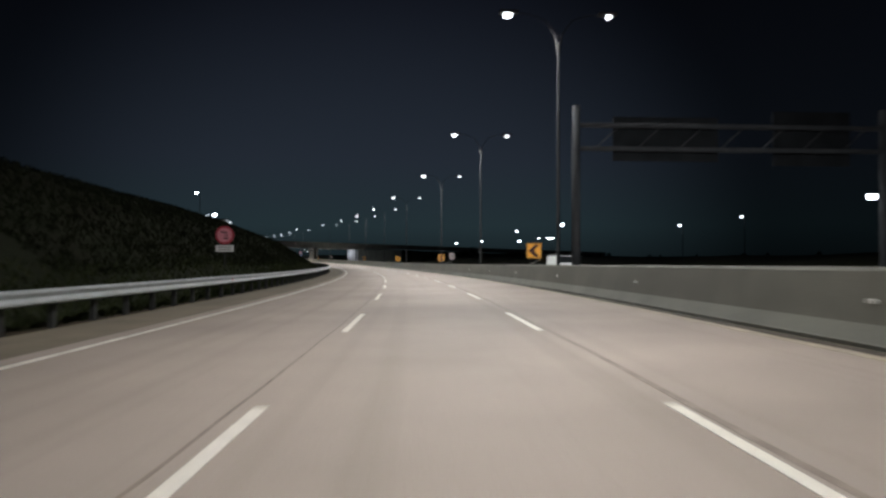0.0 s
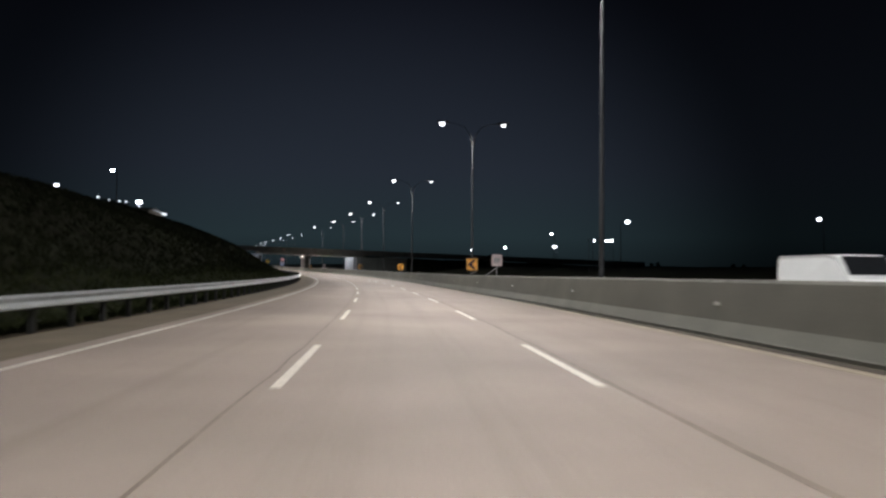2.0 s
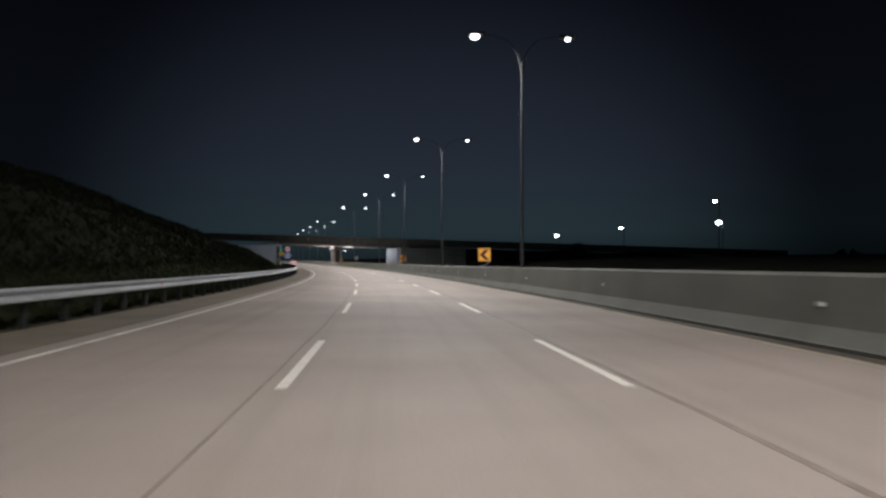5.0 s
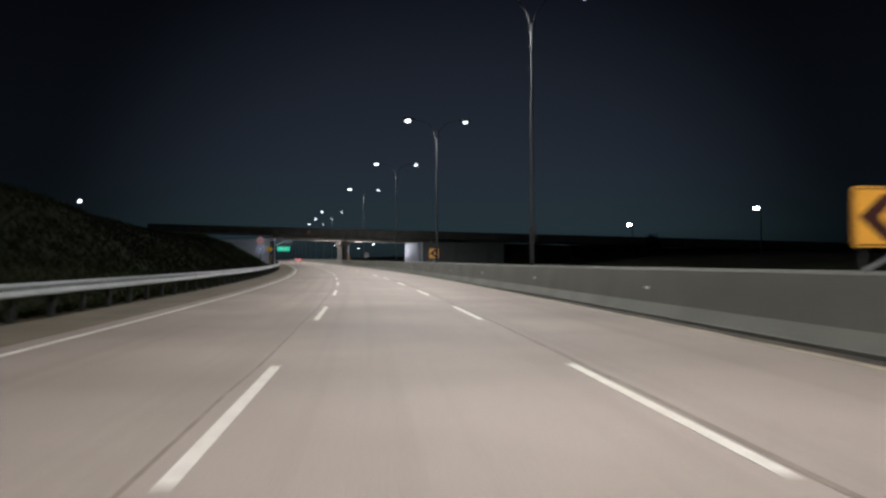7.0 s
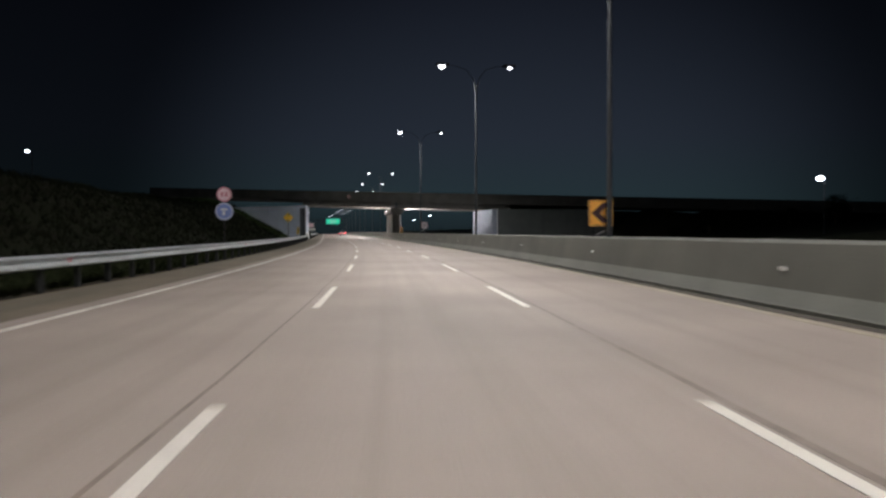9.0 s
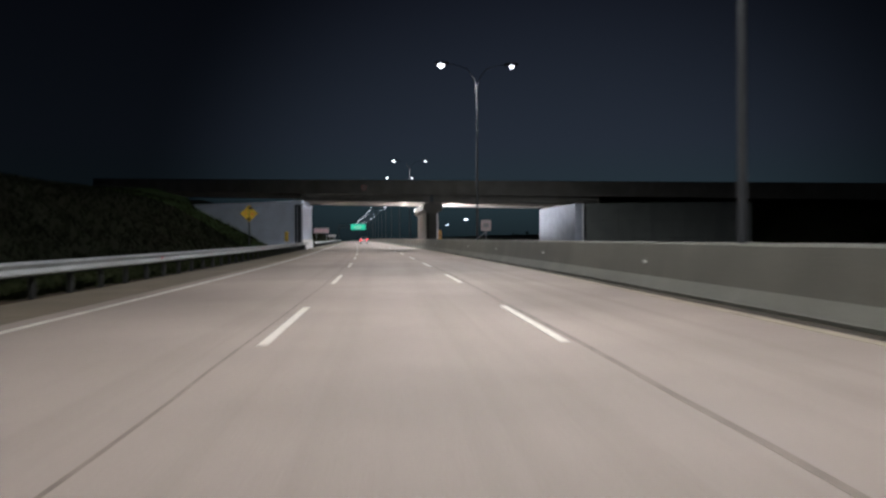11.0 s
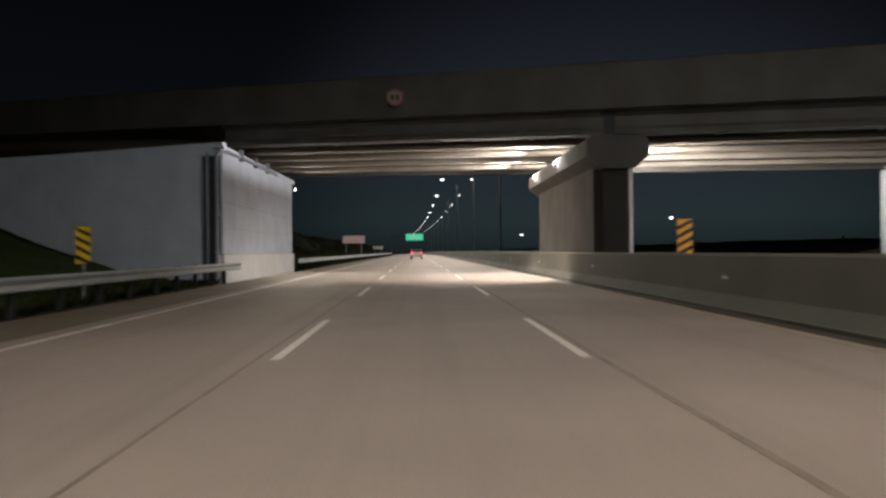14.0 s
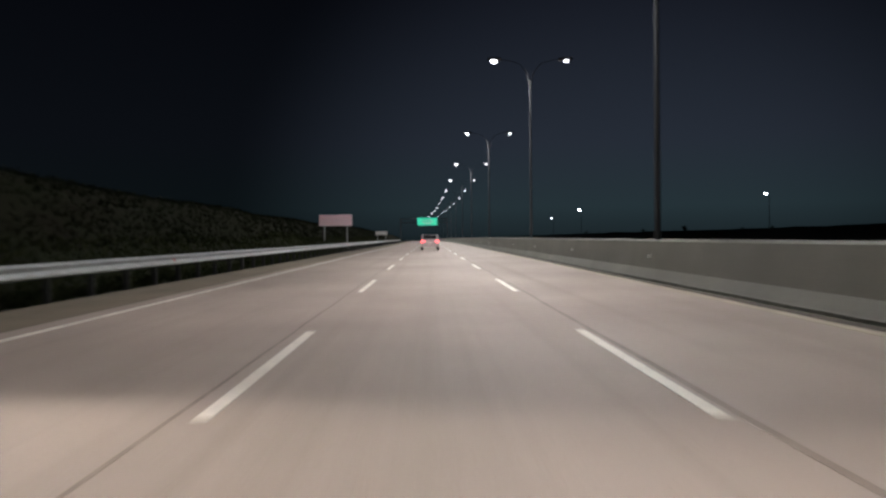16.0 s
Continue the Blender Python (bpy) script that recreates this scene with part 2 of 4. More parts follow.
M = {
    "asphalt": material("worn_concrete_pavement", (0.376, 0.310, 0.270), 0.75, vary=0.12, scale=0.22, bump=0.25, grain=55, stain=((0.235, 0.195, 0.16), (1.7, 0.018, 1.0), 0.4), along=True, gloss=0.12),
    "shoulder": material("shoulder_pavement", (0.192, 0.154, 0.106), 0.85, vary=0.15, scale=0.6, bump=0.3, grain=45, stain=((0.12, 0.10, 0.07), (1.2, 0.08, 1.0), 0.6), along=True),
    "opposite": material("far_carriageway_pavement", (0.19, 0.18, 0.165), 0.8, vary=0.12, scale=0.4, bump=0.2),
    "seam": material("tar_seam", (0.225, 0.178, 0.145), 0.7, vary=0.25, scale=3, bump=0.2, stain=((0.25, 0.195, 0.16), (6.0, 0.25, 1.0), 0.8), along=True),
    "soil": material("dark_verge_soil", (0.062, 0.043, 0.028), 0.95, vary=0.35, scale=0.9, bump=0.5, grain=14, second=(0.030, 0.027, 0.016), gloss=0.05),
    "maroon": material("dark_maroon_sign_film", (0.045, 0.010, 0.008), 0.5, vary=0.2, scale=4, bump=0),
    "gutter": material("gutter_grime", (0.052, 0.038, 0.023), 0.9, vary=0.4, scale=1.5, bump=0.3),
    "paint": material("white_road_paint", (0.76, 0.70, 0.63), 0.6, vary=0.10, scale=2.5, bump=0.15, stain=((0.36, 0.33, 0.29), (3, 3, 3), 0.5)),
    "yellow_paint": material("faded_yellow_road_paint", (0.40, 0.33, 0.23), 0.7, vary=0.2, scale=1.2, bump=0.15, stain=((0.30, 0.26, 0.20), (2, 2, 2), 0.9)),
    "concrete": material("cast_concrete", (0.176, 0.173, 0.142), 0.85, vary=0.12, scale=0.5, bump=0.25, grain=30, stain=((0.15, 0.142, 0.118), (1.2, 0.22, 1.0), 0.6), along=True),
    "bridge": material("bridge_concrete", (0.215, 0.19, 0.165), 0.85, vary=0.16, scale=0.5, bump=0.25, grain=25, stain=((0.15, 0.127, 0.107), (0.7, 0.7, 0.25), 0.65)),
    # bridge concrete again, darkened for the little light on the deck edges
    "fascia": material("shade_dark_edge_concrete", (0.084, 0.083, 0.076), 0.9, vary=0.2, scale=0.5, bump=0.25, stain=((0.066, 0.060, 0.050), (0.8, 0.8, 0.2), 0.8)),
    "panel": material("blue_grey_wall_paint", (0.60, 0.67, 0.79), 0.85, vary=0.08, scale=0.8, bump=0.12, gloss=0.12, stain=((0.50, 0.56, 0.66), (0.8, 0.8, 0.3), 0.6)),
    "white_wall": material("white_wall_paint", (0.84, 0.84, 0.86), 0.65, vary=0.05, scale=0.8, bump=0.1, stain=((0.66, 0.65, 0.64), (1.2, 1.2, 0.6), 0.5)),
    # pier concrete coloured as dark as the shadowed chamfer
    "nose_shade": material("shaded_pier_nose_concrete", (0.045, 0.044, 0.038), 0.92, vary=0.25, scale=0.8, bump=0.25, stain=((0.028, 0.027, 0.022), (1.2, 1.2, 0.3), 0.7)),
    "pipe": material("painted_drain_pipe", (0.26, 0.29, 0.35), 0.6, vary=0.1, scale=3, bump=0.03),
    # dark joint colour, serves as shadow in the wing wall's corner recess too
    "groove": material("wall_joint", (0.05, 0.056, 0.068), 0.9, vary=0.2),
    "joint": material("pale_wall_joint", (0.33, 0.36, 0.42), 0.9, vary=0.1),
    "galv": material("galvanised_steel", (0.48, 0.50, 0.505), 0.55, 0.25, vary=0.12, scale=4, bump=0.05, stain=((0.34, 0.33, 0.31), (1.5, 1.5, 1.5), 0.4)),
    "pole": material("galvanised_pole_steel", (0.055, 0.058, 0.062), 0.85, 0.0, vary=0.1, scale=3, bump=0.05, gloss=0.15),
    "post": material("dull_rail_post_steel", (0.024, 0.024, 0.022), 0.85, 0.0, vary=0.2, scale=4, bump=0.1),
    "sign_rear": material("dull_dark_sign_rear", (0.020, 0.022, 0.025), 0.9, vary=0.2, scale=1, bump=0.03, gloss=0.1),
    "dark_metal": material("dark_housing", (0.05, 0.05, 0.055), 0.5, 0.3, vary=0.2),
    "led": material("street_lamp_diffuser", (0.90, 0.95, 1.0), 0.4, vary=0.01, bump=0, glow=5.0),
    "flood": material("flood_lamp_glass", (1.0, 0.97, 0.88), 0.4, vary=0.01, bump=0, glow=30.0),
    "small_light": material("distant_lamp_glass", (0.85, 0.93, 1.0), 0.4, vary=0.01, bump=0, glow=14.0),
    "faint_light": material("faint_lamp_glass", (0.85, 0.92, 1.0), 0.4, vary=0.01, bump=0, glow=1.6),
    "dim_light": material("dim_strip_glass", (0.85, 0.92, 1.0), 0.4, vary=0.01, bump=0, glow=0.22),
    "edge_paint": material("worn_edge_line_paint", (0.74, 0.69, 0.62), 0.7, vary=0.12, scale=1.5, bump=0.15, stain=((0.34, 0.3, 0.26), (2, 2, 2), 0.6)),
    "slope_grass": material("slope_grass_blades", (0.060, 0.090, 0.036), 0.9, vary=0.16, scale=0.5, bump=0, island=0.2, gloss=0.05),
    # hill growth coloured as dark as it looks without lamp light
    "scrub": material("unlit_dark_scrub", (0.016, 0.018, 0.010), 0.95, vary=0.16, scale=0.5, bump=0, island=0.2, gloss=0.05),
    "arm": material("dark_arm_steel", (0.055, 0.058, 0.062), 0.8, 0.0, vary=0.1, scale=3, bump=0.05, gloss=0.1),
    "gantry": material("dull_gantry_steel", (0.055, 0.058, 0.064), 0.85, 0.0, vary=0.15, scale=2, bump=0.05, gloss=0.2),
    "pier": material("pier_concrete", (0.112, 0.112, 0.107), 0.88, vary=0.18, scale=0.6, bump=0.25, grain=25, stain=((0.075, 0.073, 0.064), (0.9, 0.9, 0.2), 0.7)),
    # darkened concrete copy for the cap and other faces out of the floods
    "pier_cap": material("shade_dark_cap_concrete", (0.068, 0.066, 0.060), 0.9, vary=0.18, scale=0.7, bump=0.25, stain=((0.052, 0.050, 0.045), (0.9, 0.9, 0.3), 0.7)),
    "back_board": material("pale_pinkish_sign_rear", (0.48, 0.38, 0.38), 0.6, vary=0.08, scale=2, bump=0.03),
    # brown soffit, darkened for the shade between the lit girders
    "slab": material("shaded_brown_slab_soffit", (0.085, 0.066, 0.052), 0.9, vary=0.25, scale=0.6, bump=0.2, stain=((0.05, 0.038, 0.03), (0.5, 0.5, 0.5), 0.7)),
    # far wing wall: much darker than the white abutment next to it
    "dark_wall": material("dark_grey_green_wall", (0.105, 0.115, 0.112), 0.9, vary=0.12, scale=0.5, bump=0.25, stain=((0.08, 0.088, 0.088), (0.8, 0.8, 0.2), 0.7)),
    # height sign gets less light; the dimness is put into these two colours
    "dim_sign": material("shade_dimmed_sign_sheeting", (0.25, 0.165, 0.165), 0.6, vary=0.1, scale=3, bump=0.02),
    "dim_red": material("shade_dimmed_red_sheeting", (0.24, 0.055, 0.06), 0.6, vary=0.1, scale=3, bump=0.02),
    # pink and rose carry the headlight glare on the round signs
    "pink_sign": material("pale_pink_sign_sheeting", (0.92, 0.68, 0.72), 0.45, vary=0.04, scale=2, bump=0.02),
    "rose_sign": material("rosy_sign_sheeting", (0.70, 0.26, 0.31), 0.45, vary=0.05, scale=3, bump=0.02),
    "grass_ground": material("rough_grass_ground", (0.020, 0.024, 0.013), 0.95, vary=0.3, scale=0.5, bump=0.3, grain=8, second=(0.019, 0.017, 0.011), gloss=0.05),
    "grass": material("grass_blades", (0.034, 0.040, 0.018), 0.9, vary=0.3, scale=0.8, bump=0, island=0.45, gloss=0.05),
    "leaf": material("dark_foliage", (0.010, 0.015, 0.006), 0.8, vary=0.3, scale=1.0, bump=0, island=0.45, gloss=0.05),
    "bark": material("tree_bark", (0.09, 0.065, 0.045), 0.9, vary=0.3, scale=4, bump=0.5),
    "yellow": material("yellow_sign_sheeting", (0.90, 0.60, 0.03), 0.45, vary=0.06, scale=3, bump=0.02, glow=0.0, stain=((0.55, 0.36, 0.05), (4, 4, 4), 0.3)),
    "orange": material("amber_sign_sheeting", (0.90, 0.42, 0.05), 0.45, vary=0.06, scale=3, bump=0.02),
    "black": material("black_sign_film", (0.018, 0.015, 0.012), 0.5, vary=0.2, scale=4, bump=0),
    "white_sign": material("white_sign_sheeting", (0.80, 0.78, 0.76), 0.45, vary=0.05, scale=3, bump=0.02),
    "red": material("red_sign_sheeting", (0.42, 0.018, 0.04), 0.45, vary=0.08, scale=3, bump=0.02),
    "blue": material("blue_sign_sheeting", (0.24, 0.31, 0.62), 0.45, vary=0.08, scale=3, bump=0.02),
    "green": material("lit_green_sign_sheeting", (0.02, 0.50, 0.30), 0.45, vary=0.06, scale=1, bump=0.02, glow=0.9),
    "pale_blue": material("pale_blue_sign_rim", (0.52, 0.55, 0.72), 0.45, vary=0.06, scale=3, bump=0.02),
    "alu": material("aluminium_sign_back", (0.24, 0.235, 0.24), 0.7, 0.0, vary=0.1, scale=3, bump=0.03),
    "amber_cat": material("white_reflector", (0.85, 0.85, 0.80), 0.25, vary=0.05, bump=0),
    "red_cat": material("red_reflector", (0.75, 0.10, 0.12), 0.25, vary=0.05, bump=0),
    "car_silver": material("silver_car_paint", (0.50, 0.44, 0.44), 0.3, 0.3, vary=0.04, bump=0),
    "van_white": material("white_van_paint", (0.75, 0.76, 0.76), 0.35, vary=0.04, bump=0),
    "glass": material("dark_car_glass", (0.02, 0.022, 0.025), 0.08, vary=0.1, bump=0),
    "rubber": material("tyre_rubber", (0.02, 0.02, 0.02), 0.9, vary=0.2, bump=0.1),
    "tail": material("lit_tail_lamp", (1.0, 0.06, 0.07), 0.3, vary=0.01, bump=0, glow=7.0),
    "head": material("lit_head_lamp", (1.0, 0.97, 0.9), 0.3, vary=0.01, bump=0, glow=6.0),
}

# ---- mesh helpers ----


def mesh_ob(name, bm, mat, smooth=False):
    me = bpy.data.meshes.new(name)
    bm.normal_update()
    bm.to_mesh(me)
    bm.free()
    me.materials.append(mat)
    if smooth:
        for f in me.polygons:
            f.use_smooth = True
    return new(name, me)


def part(name, bm, mat, parent, label="", smooth=False):
    ob = mesh_ob(name, bm, mat, smooth)
    ob.parent = parent
    return tagged(ob, label)


def piece(name, me, parent, m):
    """One more object on a shared mesh, under a thing."""
    ob = new(name, me)
    ob.parent = parent
    ob.matrix_basis = m
    return ob


def empty(name, m, label, category, group="", kind=""):
    ob = new(name)
    ob.matrix_world = m
    ob.empty_display_size = 0.2
    return tagged(ob, label, category, group, kind)


def box(bm, x0, x1, y0, y1, z0, z1, bevel=0.0, m=None):
    before = set(bm.verts)
    v = [bm.verts.new(c) for c in ((x0, y0, z0), (x1, y0, z0), (x1, y1, z0), (x0, y1, z0), (x0, y0, z1), (x1, y0, z1), (x1, y1, z1), (x0, y1, z1))]
    fs = [bm.faces.new([v[i] for i in f]) for f in ((3, 2, 1, 0), (4, 5, 6, 7), (0, 1, 5, 4), (1, 2, 6, 5), (2, 3, 7, 6), (3, 0, 4, 7))]
    if bevel:
        es = {e for f in fs for e in f.edges}
        bmesh.ops.bevel(bm, geom=list(es), offset=bevel, segments=1, affect="EDGES")
    if m is not None:
        bmesh.ops.transform(bm, matrix=m, verts=[w for w in bm.verts if w not in before])
    return bm


def boxes(*sizes, bevel=0.0):
    bm = bmesh.new()
    for s in sizes:
        box(bm, *s, bevel=bevel)
    return bm


def tube(bm, a, b, r0, r1=None, seg=10, caps=True):
    a, b = Vector(a), Vector(b)
    r1 = r0 if r1 is None else r1
    q = (b - a).to_track_quat("Z", "Y")
    rings = []
    for p, r in ((a, r0), (b, r1)):
        rings.append([bm.verts.new(p + q @ Vector((math.cos(k * math.tau / seg) * r, math.sin(k * math.tau / seg) * r, 0))) for k in range(seg)])
    for k in range(seg):
        bm.faces.new((rings[0][k], rings[0][(k + 1) % seg], rings[1][(k + 1) % seg], rings[1][k]))
    if caps:
        bm.faces.new(rings[0][::-1])
        bm.faces.new(rings[1])
    return bm


def bent_tube(bm, pts, radii, seg=10):
    for k in range(len(pts) - 1):
        tube(bm, pts[k], pts[k + 1], radii[k], radii[k + 1], seg, False)
    return bm


def plate(bm, outline, y0, y1):
    """A flat plate in the x-z plane with a thickness along y."""
    fr = [bm.verts.new((x, y0, z)) for x, z in outline]
    bk = [bm.verts.new((x, y1, z)) for x, z in outline]
    bm.faces.new(fr)
    bm.faces.new(bk[::-1])
    k = len(outline)
    for i in range(k):
        bm.faces.new((fr[(i + 1) % k], fr[i], bk[i], bk[(i + 1) % k]))
    bmesh.ops.recalc_face_normals(bm, faces=bm.faces)
    return bm


def disc(r, cz=0.0, cx=0.0, seg=32):
    return [(cx + r * math.cos(k * math.tau / seg), cz + r * math.sin(k * math.tau / seg)) for k in range(seg)]


def ring(bm, r0, r1, y, cz=0.0, seg=36):
    a = [bm.verts.new((x, y, z)) for x, z in disc(r0, cz, seg=seg)]
    b = [bm.verts.new((x, y, z)) for x, z in disc(r1, cz, seg=seg)]
    c = [bm.verts.new((x, y + 0.004, z)) for x, z in disc(r0, cz, seg=seg)]
    d = [bm.verts.new((x, y + 0.004, z)) for x, z in disc(r1, cz, seg=seg)]
    for k in range(seg):
        j = (k + 1) % seg
        bm.faces.new((a[k], a[j], b[j], b[k]))
        bm.faces.new((b[k], b[j], d[j], d[k]))
        bm.faces.new((a[j], a[k], c[k], c[j]))
    return bm


def rrect(w, h, r, cx=0.0, cz=0.0, seg=4):
    pts = []
    for sx, sz, a0 in ((1, 1, 0), (-1, 1, 90), (-1, -1, 180), (1, -1, 270)):
        for k in range(seg + 1):
            a = radians(a0 + 90 * k / seg)
            pts.append((cx + sx * (w / 2 - r) + r * math.cos(a), cz + sz * (h / 2 - r) + r * math.sin(a)))
    return pts


def sweep(profile, s0, s1, ds=4.0, close=True, caps=True):
    """A profile of (e, u) drawn along the road."""
    bm = bmesh.new()
    count = max(1, math.ceil((s1 - s0) / ds))
    rows = [[bm.verts.new(at(s0 + (s1 - s0) * k / count, e, u)) for e, u in profile] for k in range(count + 1)]
    n = len(profile)
    for a, b in zip(rows, rows[1:]):
        for i in range(n if close else n - 1):
            j = (i + 1) % n
            bm.faces.new((a[i], a[j], b[j], b[i]))
    if close and caps:
        bm.faces.new(rows[0][::-1])
        bm.faces.new(rows[-1])
    bmesh.ops.recalc_face_normals(bm, faces=bm.faces)
    lay = bm.loops.layers.uv.new("UVMap")
    girth = np.concatenate([[0.0], np.cumsum([math.dist(profile[i], profile[(i + 1) % n]) for i in range(n - 1)])])
    flat = {}
    for k, row in enumerate(rows):
        for i, v in enumerate(row):
            flat[v] = (girth[i] + profile[0][0], s0 + (s1 - s0) * k / count)
    for f in bm.faces:
        for loop in f.loops:
            loop[lay].uv = flat[loop.vert]
    return bm


def strip(e0, e1, s0, s1, u, ds=4.0, depth=0.05):
    return sweep([(e0, u - depth), (e1, u - depth), (e1, u), (e0, u)], s0, s1, ds)


# ---- ground ----


def crest(s):
    return float(np.interp(s, [-200, 60, 105, 125, 150, 172, 200, 240, 290, 312, 330, 348, 400, 900], [7.5, 7.8, 7.8, 8.7, 9.2, 8.3, 6.0, 4.8, 5.8, 6.6, 6.2, 4.6, 3.8, 3.2]))


def foot(s):
    return float(np.interp(s, [0, 165, 185, 205, 262, 290], [9.2, 9.2, 10.8, 12.8, 12.6, 9.2]))


def terrain(s, e):
    n = noise.noise(Vector((s * 0.06, e * 0.09, 0.0))) * 0.5 + noise.noise(Vector((s * 0.25, e * 0.3, 3.0))) * 0.16
    if e < -7.2:
        d = max(0.0, -e - foot(s))
        top = crest(s)
        steep = 0.62 * d if d < 7 else 4.34 + 0.42 * (d - 7)
        steep = top - math.log1p(math.exp(min(40.0, (top - steep) * 1.6))) / 1.6
        x = max(0.0, -e - 9.4)
        hollow = min(6.4, 1.8 * (x / 7.6) ** 1.6 + 2.2 * (max(0.0, x - 9.6) / 3.0) ** 2)
        near = min(1.0, max(0.0, (s - 286.0) / 13.0)) * min(1.0, max(0.0, (334.0 - s) / 8.0))
        near = near * near * (3 - 2 * near)
        h = max(0.0, steep * (1 - near) + hollow * near)
        far = max(0.0, -e - 45.0)
        h = h * math.exp(-far / 260.0)
        fade = min(1.0, max(0.0, (-e - 8.4) / 3.0))
        return -0.10 + h + n * fade
    if e > 24.5:
        d = e - 24.5
        h = 2.8 * (1 - math.exp(-d / 14.0)) * math.exp(-max(0.0, e - 90) / 250)
        flat = min(1.0, max(0.0, (s - 225.0) / 20.0)) * min(1.0, max(0.0, (60.0 - e) / 16.0))
        h *= 1.0 - 0.85 * flat
        # fill that carries the road of the overbridge, held by the wing wall near the motorway
        front = 307.5 - 0.42 * e
        out = max(front + 1.0 - s, s - front - 16.0, 0.0)
        fill = 6.75 - 0.0365 * e - out / 1.6
        if e < 41 and s < front + 3.4:
            fill = 0.0
        if s > front + 13.0:
            fill = min(fill, (e - 24.0) / 1.3)
        h = max(h, fill)
        return -0.15 + h + n * min(1.0, d / 4)
    return -0.12


bm = bmesh.new()
es = [-2200, -1200, -700, -450, -300, -200, -140, -100, -80, -66, -56, -48, -42, -38, -34, -31, -28.5, -26, -25, -24, -23.2, -22.6, -22, -21.4, -20.8, -20, -19, -18, -17, -16, -14.5, -13, -11.8, -10.8, -10, -9.3, -8.6, -7.9, -7.2, 0, 8, 16, 22, 24.4, 26, 28, 31, 35, 40, 46, 54, 64, 80, 100, 140, 200, 300, 450, 700, 1200, 2200]
ss = list(np.arange(-160, 480, 3.0)) + list(np.arange(480, 900, 15.0)) + [900, 1000, 1200, 1500, 2000, 2800]
grid = []
for s in ss:
    grid.append([bm.verts.new(at(s, e, terrain(s, e))) for e in es])
for a, b in zip(grid, grid[1:]):
    for i in range(len(es) - 1):
        f = bm.faces.new((a[i], a[i + 1], b[i + 1], b[i]))
        f.smooth = True
ground = tagged(mesh_ob("ground", bm, M["grass_ground"]), "dark rough grass ground with an embankment beside the motorway", "ground", kind="structure")

# ---- carriageways ----
S0, S1 = -60.0, 900.0
road = tagged(mesh_ob("road", strip(-5.6, 6.3, S0, S1, 0.0, 4.0, 0.3), M["asphalt"]), "worn grey motorway carriageway with three lanes", "road", kind="structure")
part("shoulder", strip(-7.35, -5.6, S0, S1, -0.003, 4.0, 0.3), M["shoulder"], road, "brownish hard shoulder")
part("edge_line", strip(-5.21, -5.07, S0, S1, 0.004, 4.0, 0.003), M["edge_paint"], road, "solid white edge line")
part("edge_line", strip(5.72, 5.90, S0, S1, 0.004, 4.0, 0.003), M["yellow_paint"], road, "faded yellowish edge line")
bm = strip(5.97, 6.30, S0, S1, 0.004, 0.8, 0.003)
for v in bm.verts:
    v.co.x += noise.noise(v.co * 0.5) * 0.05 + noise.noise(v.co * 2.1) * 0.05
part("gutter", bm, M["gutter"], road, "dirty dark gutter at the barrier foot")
for e, half in ((-1.63, 0.018), (2.35, 0.038)):
    bm = strip(e - half, e + half, S0, S1, 0.003, 1.5, 0.002)
    for v in bm.verts:
        w = noise.noise(v.co * 0.35 + Vector((e, 0, 0))) * 0.035 + noise.noise(v.co * 1.7) * 0.025
        v.co.x += w
    part("tar_seam", bm, M["seam"], road, "dark uneven tar seam")
bm = bmesh.new()
box(bm, -0.06, 0.06, -4.8, 0.0, 0.001, 0.006)
dash_mesh = bpy.data.meshes.new("lane_dash")
bm.to_mesh(dash_mesh)
bm.free()
dash_mesh.materials.append(M["paint"])
for e, ph in ((-1.41, 3.35), (2.19, 3.28)):
    for k in range(-5, 62):
        s = ph + 12.0 * k
        m = spot(s, e)
        b = at(s - 4.8, e)
        m = Matrix.Translation(m.translation) @ (m.translation - b).to_track_quat("Y", "Z").to_matrix().to_4x4()
        piece("lane_dash", dash_mesh, road, m)

part("paint_mark", sweep([(-7.02, -0.02), (-6.52, -0.02), (-6.52, 0.005), (-7.02, 0.005)], 326.3, 326.9, 1.0), M["paint"], road, "small white mark on the shoulder")

bm = strip(-8.5, -7.35, S0, 309.0, -0.045, 1.0, 0.1)
for v in bm.verts:
    v.co.x += noise.noise(v.co * 0.6) * 0.12 + noise.noise(v.co * 2.3) * 0.06
    v.co.z += noise.noise(v.co * 1.9) * 0.02
tagged(mesh_ob("verge", bm, M["soil"]), "dark brown bare soil strip under the guardrail", "verge", kind="structure")

far_road = tagged(mesh_ob("road_opposite", strip(8.5, 21.5, S0, S1, 0.0, 6.0, 0.3), M["opposite"]), "grey opposite carriageway behind the median barrier", "road", kind="structure")
part("edge_line", strip(9.0, 9.15, S0, S1, 0.004, 6.0, 0.003), M["paint"], far_road)
part("edge_line", strip(19.6, 19.75, S0, S1, 0.004, 6.0, 0.003), M["paint"], far_road)
for e in (12.65, 16.25):
    for k in range(-5, 62):
        s = 6.0 + 12.0 * k
        piece("lane_dash", dash_mesh, far_road, spot(s, e))

# ---- median ----
JERSEY = [(6.28, -0.05), (6.28, 0.065), (6.30, 0.085), (6.46, 0.33), (6.61, 1.10), (6.65, 1.14), (6.80, 1.14), (6.84, 1.10), (6.86, -0.05)]
barrier = tagged(mesh_ob("median_barrier", sweep(JERSEY, S0, S1, 4.0), M["concrete"]), "grey concrete median barrier with a sloped foot", "barrier", kind="structure")
tagged(mesh_ob("median_barrier", sweep([(14.80 - e, u) for e, u in JERSEY], S0, S1, 4.0), M["concrete"]), "grey concrete barrier along the opposite carriageway", "barrier", kind="structure")
